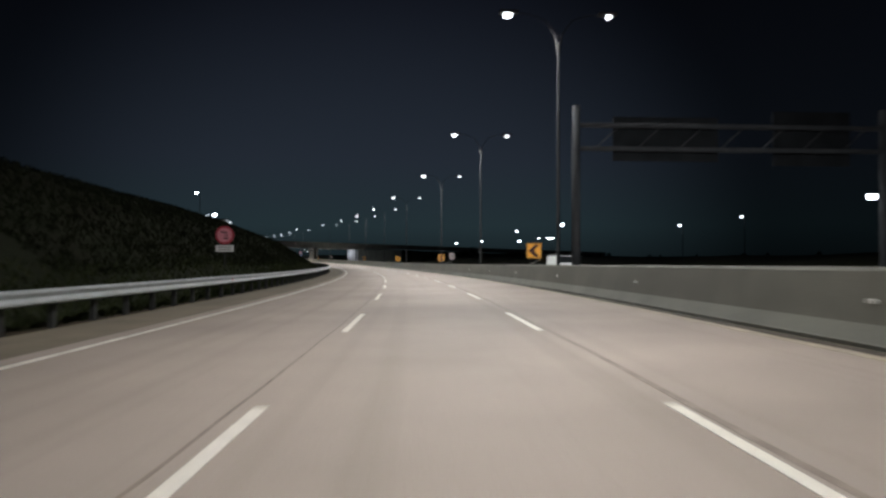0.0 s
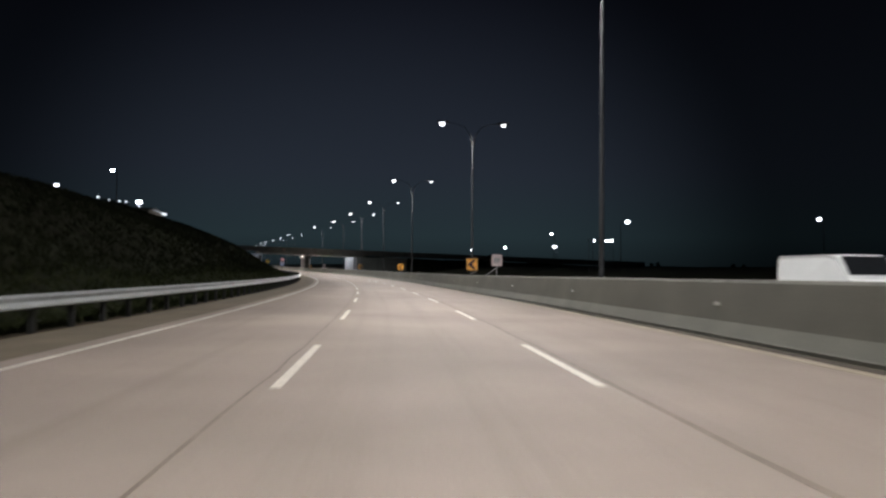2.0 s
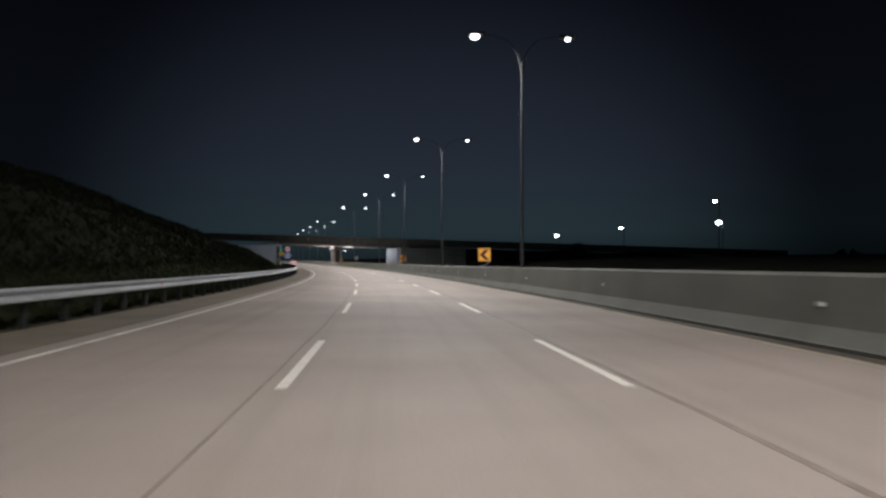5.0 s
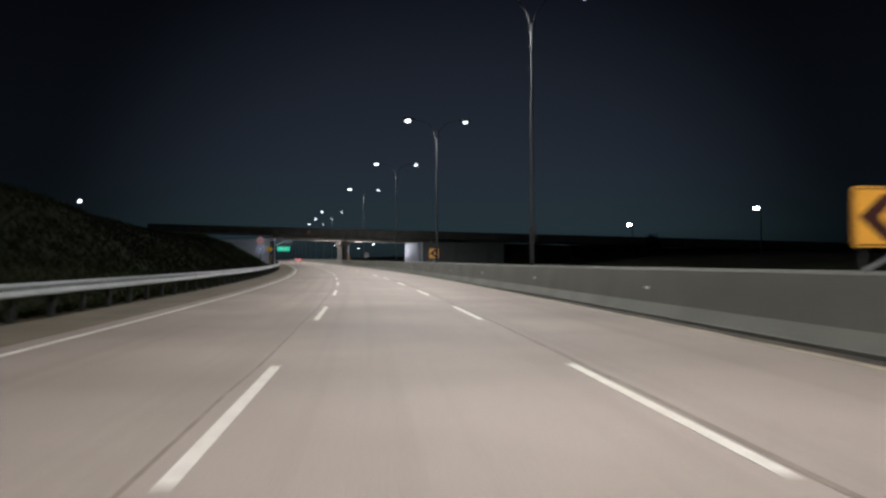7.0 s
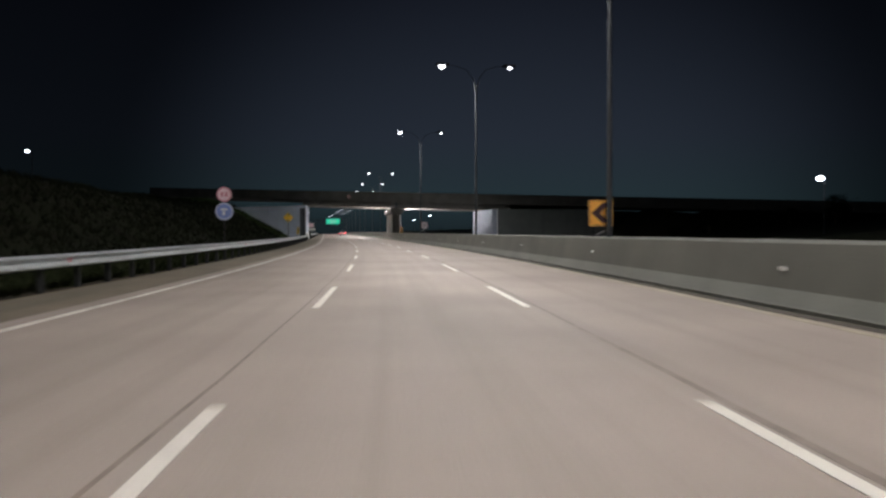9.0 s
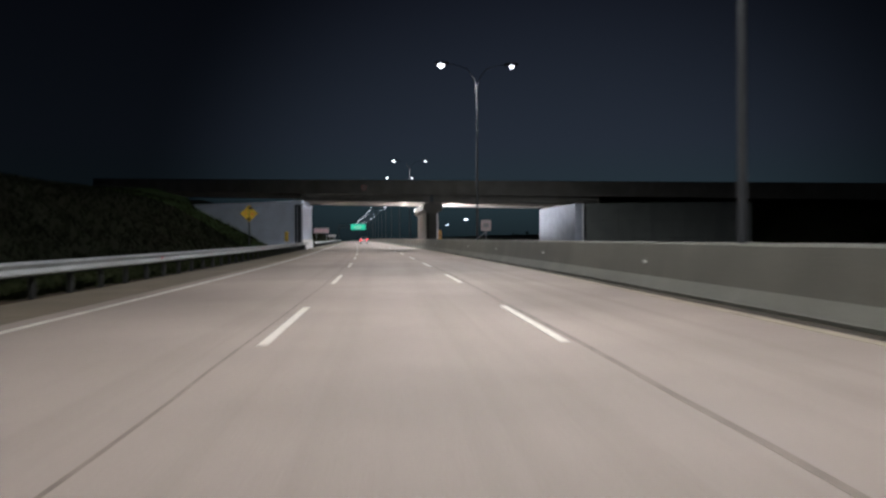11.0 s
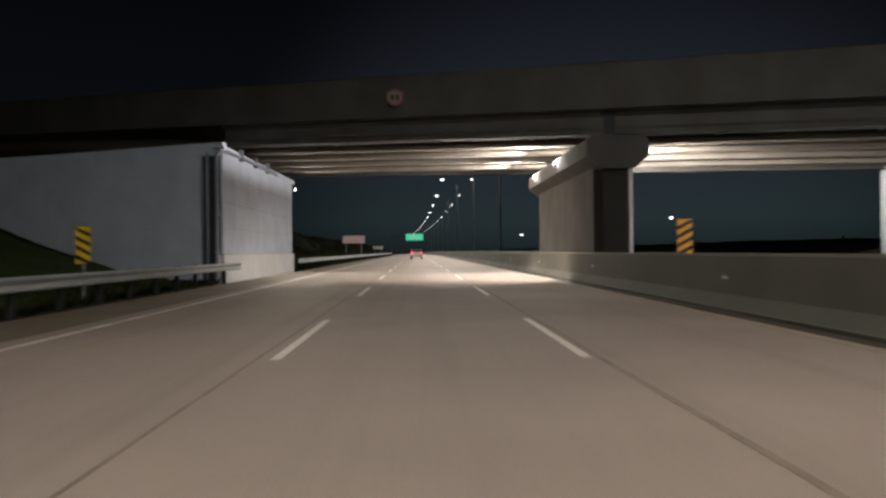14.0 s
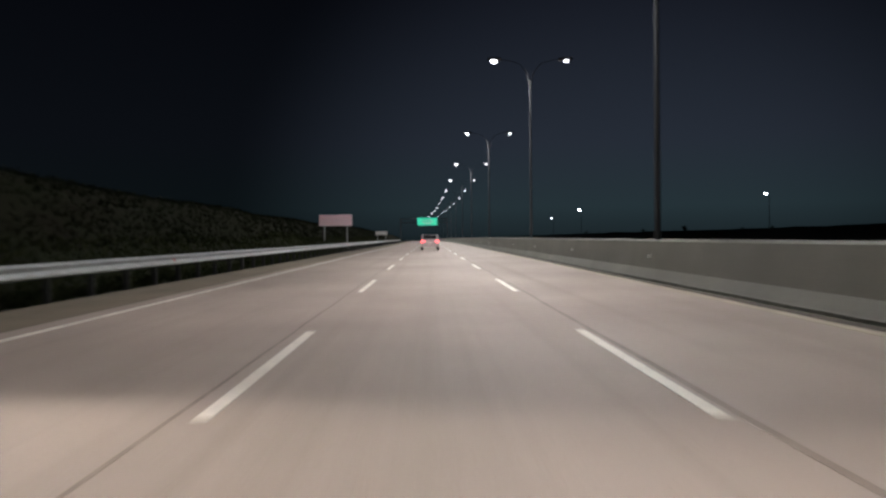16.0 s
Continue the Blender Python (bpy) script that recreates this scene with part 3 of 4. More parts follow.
tagged(mesh_ob("median_strip", strip(6.86, 7.94, S0, S1, 0.55, 6.0, 0.6), M["gutter"]), "dark gravel fill between the two barriers", "median", kind="structure")
bm = bmesh.new()
box(bm, -0.03, 0.03, -0.075, 0.075, -0.035, 0.035, 0.006)
cat_mesh = bpy.data.meshes.new("reflector")
bm.to_mesh(cat_mesh)
bm.free()
cat_mesh.materials.append(M["amber_cat"])
for k in range(-4, 60):
    piece("reflector", cat_mesh, barrier, spot(30.2 + 11.42 * k, 6.515, 0.66))


# ---- street lamps ----
def street_lamp():
    ob = empty("street_lamp", Matrix.Identity(4), "tall galvanised twin-arm street lamp, lit, on the median", "street lamp", "street lamps on the median")
    part("base_plate", boxes((-0.22, 0.22, -0.22, 0.22, 0.55, 0.58), (-0.16, 0.16, -0.16, 0.16, 0.58, 0.9), bevel=0.01), M["concrete"], ob, "concrete base")
    part("pole", bent_tube(bmesh.new(), [(0, 0, 0.58), (0, 0, 6.0), (0, 0, 12.2)], [0.10, 0.08, 0.055], 12), M["pole"], ob, smooth=True)
    for sx in (-1, 1):
        arm = bmesh.new()
        bent_tube(arm, [(0.02 * sx, 0, 11.6), (0.18 * sx, 0, 12.6), (0.7 * sx, 0, 13.32), (1.5 * sx, 0, 13.59), (2.1 * sx, 0, 13.64)], [0.045, 0.03, 0.022, 0.02, 0.02], 8)
        part("arm", arm, M["arm"], ob, smooth=True)
        bm = bmesh.new()
        plate(bm, rrect(0.95, 0.16, 0.06, 2.5 * sx, 13.67), -0.19, 0.19)
        head = part("lamp_head", bm, M["dark_metal"], ob, "slim lamp housing")
        bm = bmesh.new()
        bmesh.ops.create_uvsphere(bm, u_segments=16, v_segments=8, radius=0.5)
        bmesh.ops.transform(bm, matrix=Matrix.Translation((2.55 * sx, 0, 13.54)) @ Matrix.Diagonal((0.50 if sx < 0 else 0.32, 0.40 if sx < 0 else 0.28, 0.36 if sx < 0 else 0.24, 1)), verts=bm.verts)
        part("diffuser", bm, M["led"], head, "glowing white lamp glass", smooth=True)
    return ob


first = street_lamp()
first.matrix_basis = spot(LAMP_STATIONS[0], 7.4)
for st in LAMP_STATIONS[1:]:
    again = copy_thing(first, spot(st, 7.4) @ Matrix.Scale(LAMP_SIZE.get(st, 1.0), 4))
    if st == 171.2:
        part("control_box", boxes((-0.13, 0.13, -0.24, -0.06, 2.45, 2.95), bevel=0.012), M["pole"], again, "grey control box strapped to the pole")


# ---- guardrail ----
def wbeam(length):
    prof = [(0.0, 0.485), (0.02, 0.49), (0.085, 0.525), (0.085, 0.565), (-0.005, 0.63), (-0.005, 0.645), (0.085, 0.725), (0.085, 0.76), (0.03, 0.788), (0.0, 0.795)]
    bm = bmesh.new()
    back = [(x - 0.012, z) for x, z in prof[::-1]]
    loop = prof + back
    a = [bm.verts.new((x, 0.0, z)) for x, z in loop]
    b = [bm.verts.new((x, length, z)) for x, z in loop]
    for i in range(len(loop)):
        j = (i + 1) % len(loop)
        bm.faces.new((a[i], a[j], b[j], b[i]))
    bm.faces.new(a[::-1])
    bm.faces.new(b)
    bmesh.ops.recalc_face_normals(bm, faces=bm.faces)
    me = bpy.data.meshes.new("rail_beam")
    bm.to_mesh(me)
    bm.free()
    me.materials.append(M["galv"])
    return me


beam_mesh = wbeam(4.03)
bm = boxes((-0.23, -0.10, -0.05, 0.05, -0.3, 0.80), (-0.10, -0.012, -0.045, 0.045, 0.48, 0.80), bevel=0.008)
post_mesh = bpy.data.meshes.new("rail_post")
bm.to_mesh(post_mesh)
bm.free()
post_mesh.materials.append(M["post"])
bm = boxes((0.072, 0.09, -0.05, 0.05, 0.62, 0.70), bevel=0.005)
redcat_mesh = bpy.data.meshes.new("reflector")
bm.to_mesh(redcat_mesh)
bm.free()
redcat_mesh.materials.append(M["red_cat"])


def guardrail(s0, s1):
    rail = empty("guardrail", spot(s0, -7.5), "galvanised steel guardrail on posts beside the shoulder", "guardrail", "roadside guardrails")
    inv = rail.matrix_world.inverted()
    count = round((s1 - s0) / 4)
    for k in range(count):
        s = s0 + 4 * k
        a, b = at(s, -7.5), at(s + 4, -7.5)
        m = Matrix.Translation(a) @ (b - a).to_track_quat("Y", "Z").to_matrix().to_4x4()
        piece("rail_beam", beam_mesh, rail, inv @ m)
        for d in (0.05, 2.05):
            piece("rail_post", post_mesh, rail, inv @ spot(s + d, -7.5))
        if k % 6 == 3:
            piece("reflector", redcat_mesh, rail, inv @ spot(s + 1.0, -7.5, -0.02))
    return rail


guardrail(-57.5, 310.5)
guardrail(326.7, 518.7)

# ---- bridge ----
SKEW = 0.42
origin = at(307.5, 0, 0)
across = (at(307.5 - SKEW * 20, 20, 0) - at(307.5 + SKEW * 20, -20, 0))
across.z = 0
BRIDGE = Matrix.Translation(origin) @ Matrix.Rotation(math.atan2(across.y, across.x), 4, "Z")
DEPTH = 14.9
TILT = -0.034
A0, A1 = -40.0, 125.0


def deck_bar(bm, prof, a0=A0, a1=A1):
    """A bar along the deck with the section prof of (b, z), falling with the deck."""
    va = [bm.verts.new((a0, b, z + TILT * a0)) for b, z in prof]
    vb = [bm.verts.new((a1, b, z + TILT * a1)) for b, z in prof]
    n = len(prof)
    for i in range(n):
        bm.faces.new((va[i], va[(i + 1) % n], vb[(i + 1) % n], vb[i]))
    bm.faces.new(va[::-1])
    bm.faces.new(vb)
    bmesh.ops.recalc_face_normals(bm, faces=bm.faces)
    return bm


def rect(b0, b1, z0, z1):
    return [(b0, z0), (b1, z0), (b1, z1), (b0, z1)]


def local(s, e, u):
    return BRIDGE.inverted() @ at(s, e, u)


bridge = empty("bridge", BRIDGE, "concrete girder overbridge across both carriageways", "bridge", kind="structure")
part("deck_slab", deck_bar(bmesh.new(), rect(0.06, DEPTH - 0.06, 6.62, 6.88)), M["slab"], bridge, "brown slab with the shade between the girders in its colour")
part("parapet", deck_bar(bmesh.new(), [(0.0, 6.60), (0.30, 6.60), (0.30, 6.9), (0.22, 8.22), (0.20, 8.28), (0.04, 8.28), (0.0, 8.22)]), M["fascia"], bridge, "dark solid concrete parapet")
part("parapet", deck_bar(bmesh.new(), [(DEPTH - b, z) for b, z in [(0.0, 6.60), (0.30, 6.60), (0.30, 6.9), (0.22, 8.22), (0.20, 8.28), (0.04, 8.28), (0.0, 8.22)]]), M["fascia"], bridge, "dark solid concrete parapet")
GIRDERS = [0.75 + k * (DEPTH - 1.5) / 5 for k in range(6)]
for b in GIRDERS:
    prof = [(b - 0.3, 5.72), (b + 0.3, 5.72), (b + 0.3, 5.88), (b + 0.11, 6.02), (b + 0.11, 6.40), (b + 0.36, 6.52), (b + 0.36, 6.62), (b - 0.36, 6.62), (b - 0.36, 6.52), (b - 0.11, 6.40), (b - 0.11, 6.02), (b - 0.3, 5.88)]
    near, far = local(305.0, 7.42, 0), local(317.0, 7.42, 0)
    joint = near.x + (b - near.y) * (far.x - near.x) / (far.y - near.y)
    if b < 1:
        part("movement_joint", deck_bar(bmesh.new(), rect(b - 0.1, b + 0.1, 5.76, 6.61), joint - 0.215, joint + 0.215), M["groove"], bridge, "dark filled gap between the two spans")
    if b > DEPTH - 1:
        prof = [(b - 0.22, 5.72), (b + 0.3, 5.72), (b + 0.3, 6.62), (b - 0.22, 6.62)]
    for a0, a1 in ((-9.0 - 0.47 * b, joint - 0.22), (joint + 0.22, 27.0)):
        # outer girders take the shade-darkened copies of the girder concrete
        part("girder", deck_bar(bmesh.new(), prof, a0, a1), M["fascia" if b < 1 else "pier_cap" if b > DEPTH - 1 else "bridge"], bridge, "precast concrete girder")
for a in (-5.0, 0.0, 4.2, 11.5, 17.0, 22.0):
    for g0, g1 in zip(GIRDERS, GIRDERS[1:]):
        part("cross_beam", boxes((a - 0.12, a + 0.12, g0 + 0.12, g1 - 0.12, 5.98 + TILT * a, 6.6 + TILT * a)), M["bridge"], bridge)


# pier wall between the carriageways with a chamfered cap
pier = empty("bridge_pier", spot(311.0, 7.42), "concrete wall pier with a chamfered cap on the median", "pier", kind="structure")
bm = bmesh.new()
plan = [(-0.72, -6.2), (-0.45, -6.55), (0.45, -6.55), (0.72, -6.2), (0.72, 5.7), (0.45, 6.05), (-0.45, 6.05), (-0.72, 5.7)]
lo = [bm.verts.new((x, y, 0.0)) for x, y in plan]
hi = [bm.verts.new((x, y, 4.4)) for x, y in plan]
for i in range(8):
    bm.faces.new((lo[i], lo[(i + 1) % 8], hi[(i + 1) % 8], hi[i]))
bm.faces.new(hi)
bmesh.ops.recalc_face_normals(bm, faces=bm.faces)
part("pier_wall", bm, M["pier"], pier)
# thin plates paint the shade on the nose's left chamfer and front
for (xa, ya), (xb, yb), mat in (((-0.728, -6.206), (-0.455, -6.560), "nose_shade"), ((-0.455, -6.560), (0.45, -6.560), "pier_cap")):
    face = bmesh.new()
    quad = [face.verts.new(c) for c in ((xa, ya, 0.0), (xb, yb, 0.0), (xb, yb, 4.12), (xa, ya, 4.12))]
    face.faces.new(quad)
    bmesh.ops.solidify(face, geom=face.faces[:], thickness=0.004)
    part("nose_face", face, M[mat], pier, "thin dark plate that paints shade on the pier nose")
# white pipe added in place of the nose's bright, flood-lit right edge
nose_pipe = bent_tube(bmesh.new(), [(0.52, -6.64, 0.3), (0.52, -6.64, 2.2), (0.52, -6.64, 4.12)], [0.075] * 3, 10)
part("lit_edge_pipe", nose_pipe, M["white_wall"], pier, "white pipe put in for the lit edge of the pier nose", smooth=True)
bm = bmesh.new()
plate(bm, [(-0.62, 4.12), (0.62, 4.12), (1.12, 4.55), (1.12, 5.12), (0.92, 5.30), (-0.92, 5.30), (-1.12, 5.12), (-1.12, 4.55)], -6.9, 6.6)
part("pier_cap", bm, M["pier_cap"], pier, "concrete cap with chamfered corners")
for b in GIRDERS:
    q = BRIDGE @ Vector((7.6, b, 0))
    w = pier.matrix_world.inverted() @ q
    # first bearing in the shaded tone, the rest lighter as if flood-lit
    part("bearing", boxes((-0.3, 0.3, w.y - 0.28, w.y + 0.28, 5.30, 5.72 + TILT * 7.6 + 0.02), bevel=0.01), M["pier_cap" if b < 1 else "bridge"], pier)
for y, sx in ((-1.0, -1), (4.8, -1), (-1.9, 1), (3.9, 1)):
    fl = part("floodlight", boxes((sx * 1.19 - 0.07, sx * 1.19 + 0.07, y - 0.16, y + 0.16, 4.90, 4.98), bevel=0.01), M["dark_metal"], pier, "small floodlight housing")
    part("flood_glass", boxes((sx * 1.19 - 0.05, sx * 1.19 + 0.05, y - 0.13, y + 0.13, 4.982, 5.0)), M["flood"], fl, "glowing floodlight glass")

# abutment beside the shoulder: wall, white band, wing wall


def upright(name, pts, u0, u1, thick, mat, parent, label=""):
    """A wall from place to place on the ground, with a thickness to its left."""
    (sa, ea), (sb, eb) = pts
    a, b = at(sa, ea, 0), at(sb, eb, 0)
    d = (b - a)
    d.z = 0
    nrm = Vector((-d.y, d.x, 0)).normalized() * thick
    tops = u1 if isinstance(u1, tuple) else (u1, u1)
    bm = bmesh.new()
    lo = [bm.verts.new(p + Vector((0, 0, u0))) for p in (a, b, b + nrm, a + nrm)]
    hi = [bm.verts.new(p + Vector((0, 0, u))) for p, u in zip((a, b, b + nrm, a + nrm), (tops[0], tops[1], tops[1], tops[0]))]
    for i in range(4):
        bm.faces.new((lo[i], lo[(i + 1) % 4], hi[(i + 1) % 4], hi[i]))
    bm.faces.new(hi)
    bm.faces.new(lo[::-1])
    bmesh.ops.recalc_face_normals(bm, faces=bm.faces)
    return part(name, bm, mat, parent, label)


abut = empty("abutment", Matrix.Identity(4), "blue-grey panelled bridge abutment with a white base band", "abutment", kind="structure")
upright("core", ((310.65, -7.99), (326.4, -7.86)), -0.2, (5.60, 5.75), 1.2, M["joint"], abut)
HEIGHTS = [(1.15, 2.246), (2.254, 3.366), (3.374, 4.486), (4.494, 5.62)]
for k in range(2):
    sa, sb = 309.6 + 8.42 * k, 309.6 + 8.42 * k + 8.41
    for z0, z1 in HEIGHTS:
        ea, eb = -7.97 + 0.14 * (sa - 309.6) / 17, -7.97 + 0.14 * (sb - 309.6) / 17
        upright("wall_panel", ((sa, ea), (sb, eb)), z0, z1 + (0.09 * k / 2 if z1 > 5 else 0), 0.1, M["panel"], abut)
upright("base_band", ((309.5, -7.90), (326.5, -7.72)), -0.2, 1.13, 0.3, M["white_wall"], abut, "white painted base band")
upright("coping", ((309.4, -7.86), (326.5, -7.70)), 5.64, (5.74, 5.86), 0.5, M["panel"], abut)
wing = empty("wing_wall", Matrix.Identity(4), "blue-grey panelled wing wall rising from the grass slope", "wall", kind="structure")
upright("core", ((313.7, -22.0), (310.2, -8.1)), -0.5, (5.43, 5.82), 0.5, M["joint"], wing)
for k in range(2):
    f0, f1 = k / 2 + 0.0004, (k + 1) / 2 - 0.0004
    ends = [(313.5 - 3.45 * f, -22.0 + 12.95 * f) for f in (f0, f1)]
    for z0, z1 in [(-0.4, 1.142)] + HEIGHTS[:3] + [(4.494, 5.25)]:
        tops = (5.45 + 0.37 * f0, 5.45 + 0.37 * f1) if z1 > 5 else z1
        upright("wall_panel", (ends[0], ends[1]), z0, tops, 0.1, M["panel"], wing)
# near-black sheet paints the shadow in the recess beside the pipes
upright("corner_recess", ((310.42, -9.02), (310.19, -8.12)), -0.3, 5.75, 0.004, M["groove"], wing, "corner recess with its shadow painted dark")
upright("coping", ((313.4, -22.0), (309.7, -8.0)), 5.40, (5.53, 5.93), 0.35, M["panel"], wing)

# pipes on the abutment
pipe = empty("drain_pipe", spot(309.35, -8.15), "grey drain pipe clamped to the wall corner", "pipe")
part("pipe_run", bent_tube(bmesh.new(), [(0, 0, 0.0), (0, 0, 5.35), (0.12, 0.08, 5.48), (0.36, 0.5, 5.52), (0.46, 5.0, 5.6), (0.46, 11.0, 5.68)], [0.085] * 6, 12), M["pipe"], pipe, smooth=True)
for z in (1.2, 2.8, 4.4):
    part("clamp", boxes((-0.09, 0.09, -0.085, 0.2, z, z + 0.06)), M["pipe"], pipe)
for y in (2.5, 5.5, 8.5):
    part("clamp", boxes((0.34, 0.55, y - 0.04, y + 0.04, 5.3 + y * 0.02, 5.85 + y * 0.02)), M["pipe"], pipe)
part("pipe_run", tube(bmesh.new(), (-0.52, 0.45, -0.1), (-0.52, 0.45, 5.5), 0.07, seg=12), M["pipe"], pipe, smooth=True)
wl = empty("wall_light", spot(326.3, -7.66), "small lit floodlight on the abutment corner", "light")
part("housing", boxes((-0.1, 0.06, -0.12, 0.12, 5.18, 5.36), bevel=0.02), M["dark_metal"], wl)
part("lamp_glass", boxes((0.062, 0.075, -0.1, 0.1, 5.2, 5.34)), M["small_light"], wl, "glowing glass")

# far abutment
far_ab = empty("abutment", Matrix.Identity(4), "white painted bridge abutment beside the opposite carriageway", "abutment", kind="structure")
upright("core", ((312.2, 23.2), (296.7, 23.3)), -0.2, (4.9, 5.0), -1.0, M["joint"], far_ab)
for k in range(4):
    sa, sb = 312.4 - 3.95 * k, 312.4 - 3.95 * k - 3.92
    for z0, z1 in ((-0.2, 1.2), (1.22, 3.1), (3.12, 5.0)):
        upright("wall_panel", ((sa, 23.15), (sb, 23.2)), z0, z1, 0.12 * -1, M["white_wall"], far_ab)
upright("coping", ((312.4, 23.05), (296.4, 23.1)), 5.02, 5.16, -0.5, M["bridge"], far_ab)
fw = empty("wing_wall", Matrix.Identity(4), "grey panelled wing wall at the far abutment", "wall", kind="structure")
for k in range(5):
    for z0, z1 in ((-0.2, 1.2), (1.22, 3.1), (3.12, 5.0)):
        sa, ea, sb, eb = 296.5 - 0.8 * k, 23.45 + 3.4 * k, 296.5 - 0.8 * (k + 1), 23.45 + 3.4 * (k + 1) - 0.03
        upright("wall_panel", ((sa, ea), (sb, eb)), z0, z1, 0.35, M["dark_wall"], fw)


# ---- signs ----
def post(bm, z0, z1, r=0.04, x=0.0, y=0.05):
    return tube(bm, (x, y, z0), (x, y, z1), r, seg=10)


def chevron_sign(place):
    ob = empty("chevron_sign", place, "amber bend sign with a dark maroon chevron on the barrier", "road sign", "chevron signs on the median barrier")
    bm = bmesh.new()
    plate(bm, rrect(0.86, 0.90, 0.05, 0, 1.95), 0.0, 0.02)
    part("sign_board", bm, M["orange"], ob)
    bm = bmesh.new()
    plate(bm, [(-0.33, 1.95), (0.06, 2.30), (0.31, 2.30), (-0.02, 1.95), (0.31, 1.60), (0.06, 1.60)], -0.005, -0.001)
    part("chevron", bm, M["maroon"], ob, "dark maroon chevron")
    bm = boxes((-0.40, 0.40, -0.004, -0.001, 2.355, 2.375), (-0.40, 0.40, -0.004, -0.001, 1.525, 1.545), (-0.41, -0.39, -0.004, -0.001, 1.545, 2.355), (0.39, 0.41, -0.004, -0.001, 1.545, 2.355))
    part("border", bm, M["maroon"], ob, "thin dark border line")
    bm = bmesh.new()
    for x in (-0.25, 0.25):
        post(bm, 1.0, 2.3, 0.025, x, 0.05)
    part("post", bm, M["post"], ob)
    part("brace", tube(bmesh.new(), (-0.3, 0.08, 1.1), (0.38, 0.06, 1.46), 0.03, seg=8), M["alu"], ob, "slanting brace")
    part("foot", boxes((-0.36, 0.36, 0.0, 0.16, 0.55, 1.02)), M["concrete"], ob)
    return ob


for s in (-15.0, 39.4, 93.8, 148.5, 202.8):
    chevron_sign(spot(s, 7.2))


def back_sign(place, tint):
    ob = empty("road_sign", place, "pale sign seen from behind, braced on the median barrier", "road sign", "signs facing the opposite carriageway")
    bm = bmesh.new()
    plate(bm, rrect(0.66, 0.72, 0.04, 0, 2.12), 0.0, 0.02)
    part("sign_board", bm, M[tint], ob)
    bm = bmesh.new()
    box(bm, -0.30, 0.30, -0.03, -0.002, 2.36, 2.40)
    box(bm, -0.30, 0.30, -0.03, -0.002, 1.86, 1.90)
    box(bm, -0.22, 0.22, -0.012, -0.002, 1.96, 2.30)
    part("stiffener", bm, M["alu"], ob, "aluminium stiffening rails")
    part("post", post(bmesh.new(), 0.5, 2.4, 0.03), M["alu"], ob)
    part("brace", tube(bmesh.new(), (-0.75, 0.05, 1.12), (0.1, 0.05, 1.75), 0.03, seg=8), M["alu"], ob, "slanting brace")
    return ob


back_sign(spot(84.6, 7.32), "back_board")
back_sign(spot(267.7, 7.44), "back_board")


def round_sign(name, place, label, discs, plates, top):
    """discs: height, radius, field, rim, bars; plates: height, width, height of plate."""
    ob = empty(name, place, label, "road sign")
    for z, r, field, rim, bars in discs:
        bm = bmesh.new()
        plate(bm, disc(r, z, seg=40), 0.0, 0.02)
        board = part("sign_face", bm, M[field], ob)
        if rim:
            part("rim", ring(bmesh.new(), r * 0.80, r * 0.995, -0.006, z), M[rim], board, "coloured rim")
        for mat, x0, x1, z0, z1, slant in bars:
            bm = bmesh.new()
            plate(bm, [(x0 * r, z + z0 * r), (x1 * r, z + (z0 + slant) * r), (x1 * r, z + (z1 + slant) * r), (x0 * r, z + z1 * r)], -0.005, -0.001)
            part("symbol", bm, M[mat], board)
    for z, w, h in plates:
        bm = bmesh.new()
        plate(bm, rrect(w, h, 0.03, 0, z), 0.0, 0.02)
        pl = part("plate", bm, M["white_sign"], ob, "white plate under the sign")
        for k in (-1, 1):
            part("text_bar", boxes((-w * 0.36, w * 0.36, -0.005, -0.001, z + k * h * 0.2 - 0.03, z + k * h * 0.2 + 0.03)), M["alu"], pl)
    if top:
        part("post", post(bmesh.new(), -1.0, top, 0.05), M["post"], ob)
    return ob


round_sign("speed_sign", spot(40.1, -10.6), "round red-rimmed sign with a white plate on a grey post", [(2.93, 0.53, "rose_sign", "red", [("black", -0.45, 0.3, 0.28, 0.42, -0.1), ("black", -0.05, 0.35, -0.08, 0.06, -0.1), ("black", -0.1, 0.4, -0.45, -0.28, 0.0)])], [(2.16, 1.0, 0.37)], 3.3)
# faces paled to pink and light blue: headlight glare in the colours
round_sign("speed_sign", spot(221.0, -8.85), "two round signs, red-rimmed above blue, on one post", [(3.42, 0.43, "pink_sign", "rose_sign", [("rose_sign", -0.45, -0.08, -0.3, 0.3, 0.0), ("rose_sign", 0.08, 0.45, -0.3, 0.3, 0.0)]), (2.46, 0.50, "blue", "pale_blue", [("white_sign", -0.4, 0.35, 0.1, 0.35, 0.0), ("white_sign", -0.2, 0.1, -0.45, 0.0, 0.0)])], [], 3.7)
# dimmed sheeting stands for the weak light up on the parapet
height_sign = round_sign("height_sign", spot(307.25, -0.6), "round red-rimmed height sign fixed to the bridge parapet", [(7.33, 0.34, "dim_sign", "dim_red", [("black", -0.5, -0.1, -0.3, 0.3, 0.0), ("black", 0.1, 0.5, -0.3, 0.3, 0.0)])], [], 0)
part("bracket", boxes((-0.3, 0.3, 0.02, 0.55, 7.25, 7.3), (-0.3, 0.3, 0.02, 0.55, 7.5, 7.55)), M["galv"], height_sign)

diamond = empty("warning_sign", spot(272.7, -9.12), "yellow diamond warning sign on a grey post", "road sign")
bm = bmesh.new()
plate(bm, [(0, 3.09 - 0.65), (0.65, 3.09), (0, 3.09 + 0.65), (-0.65, 3.09)], 0.0, 0.02)
face = part("sign_face", bm, M["yellow"], diamond)
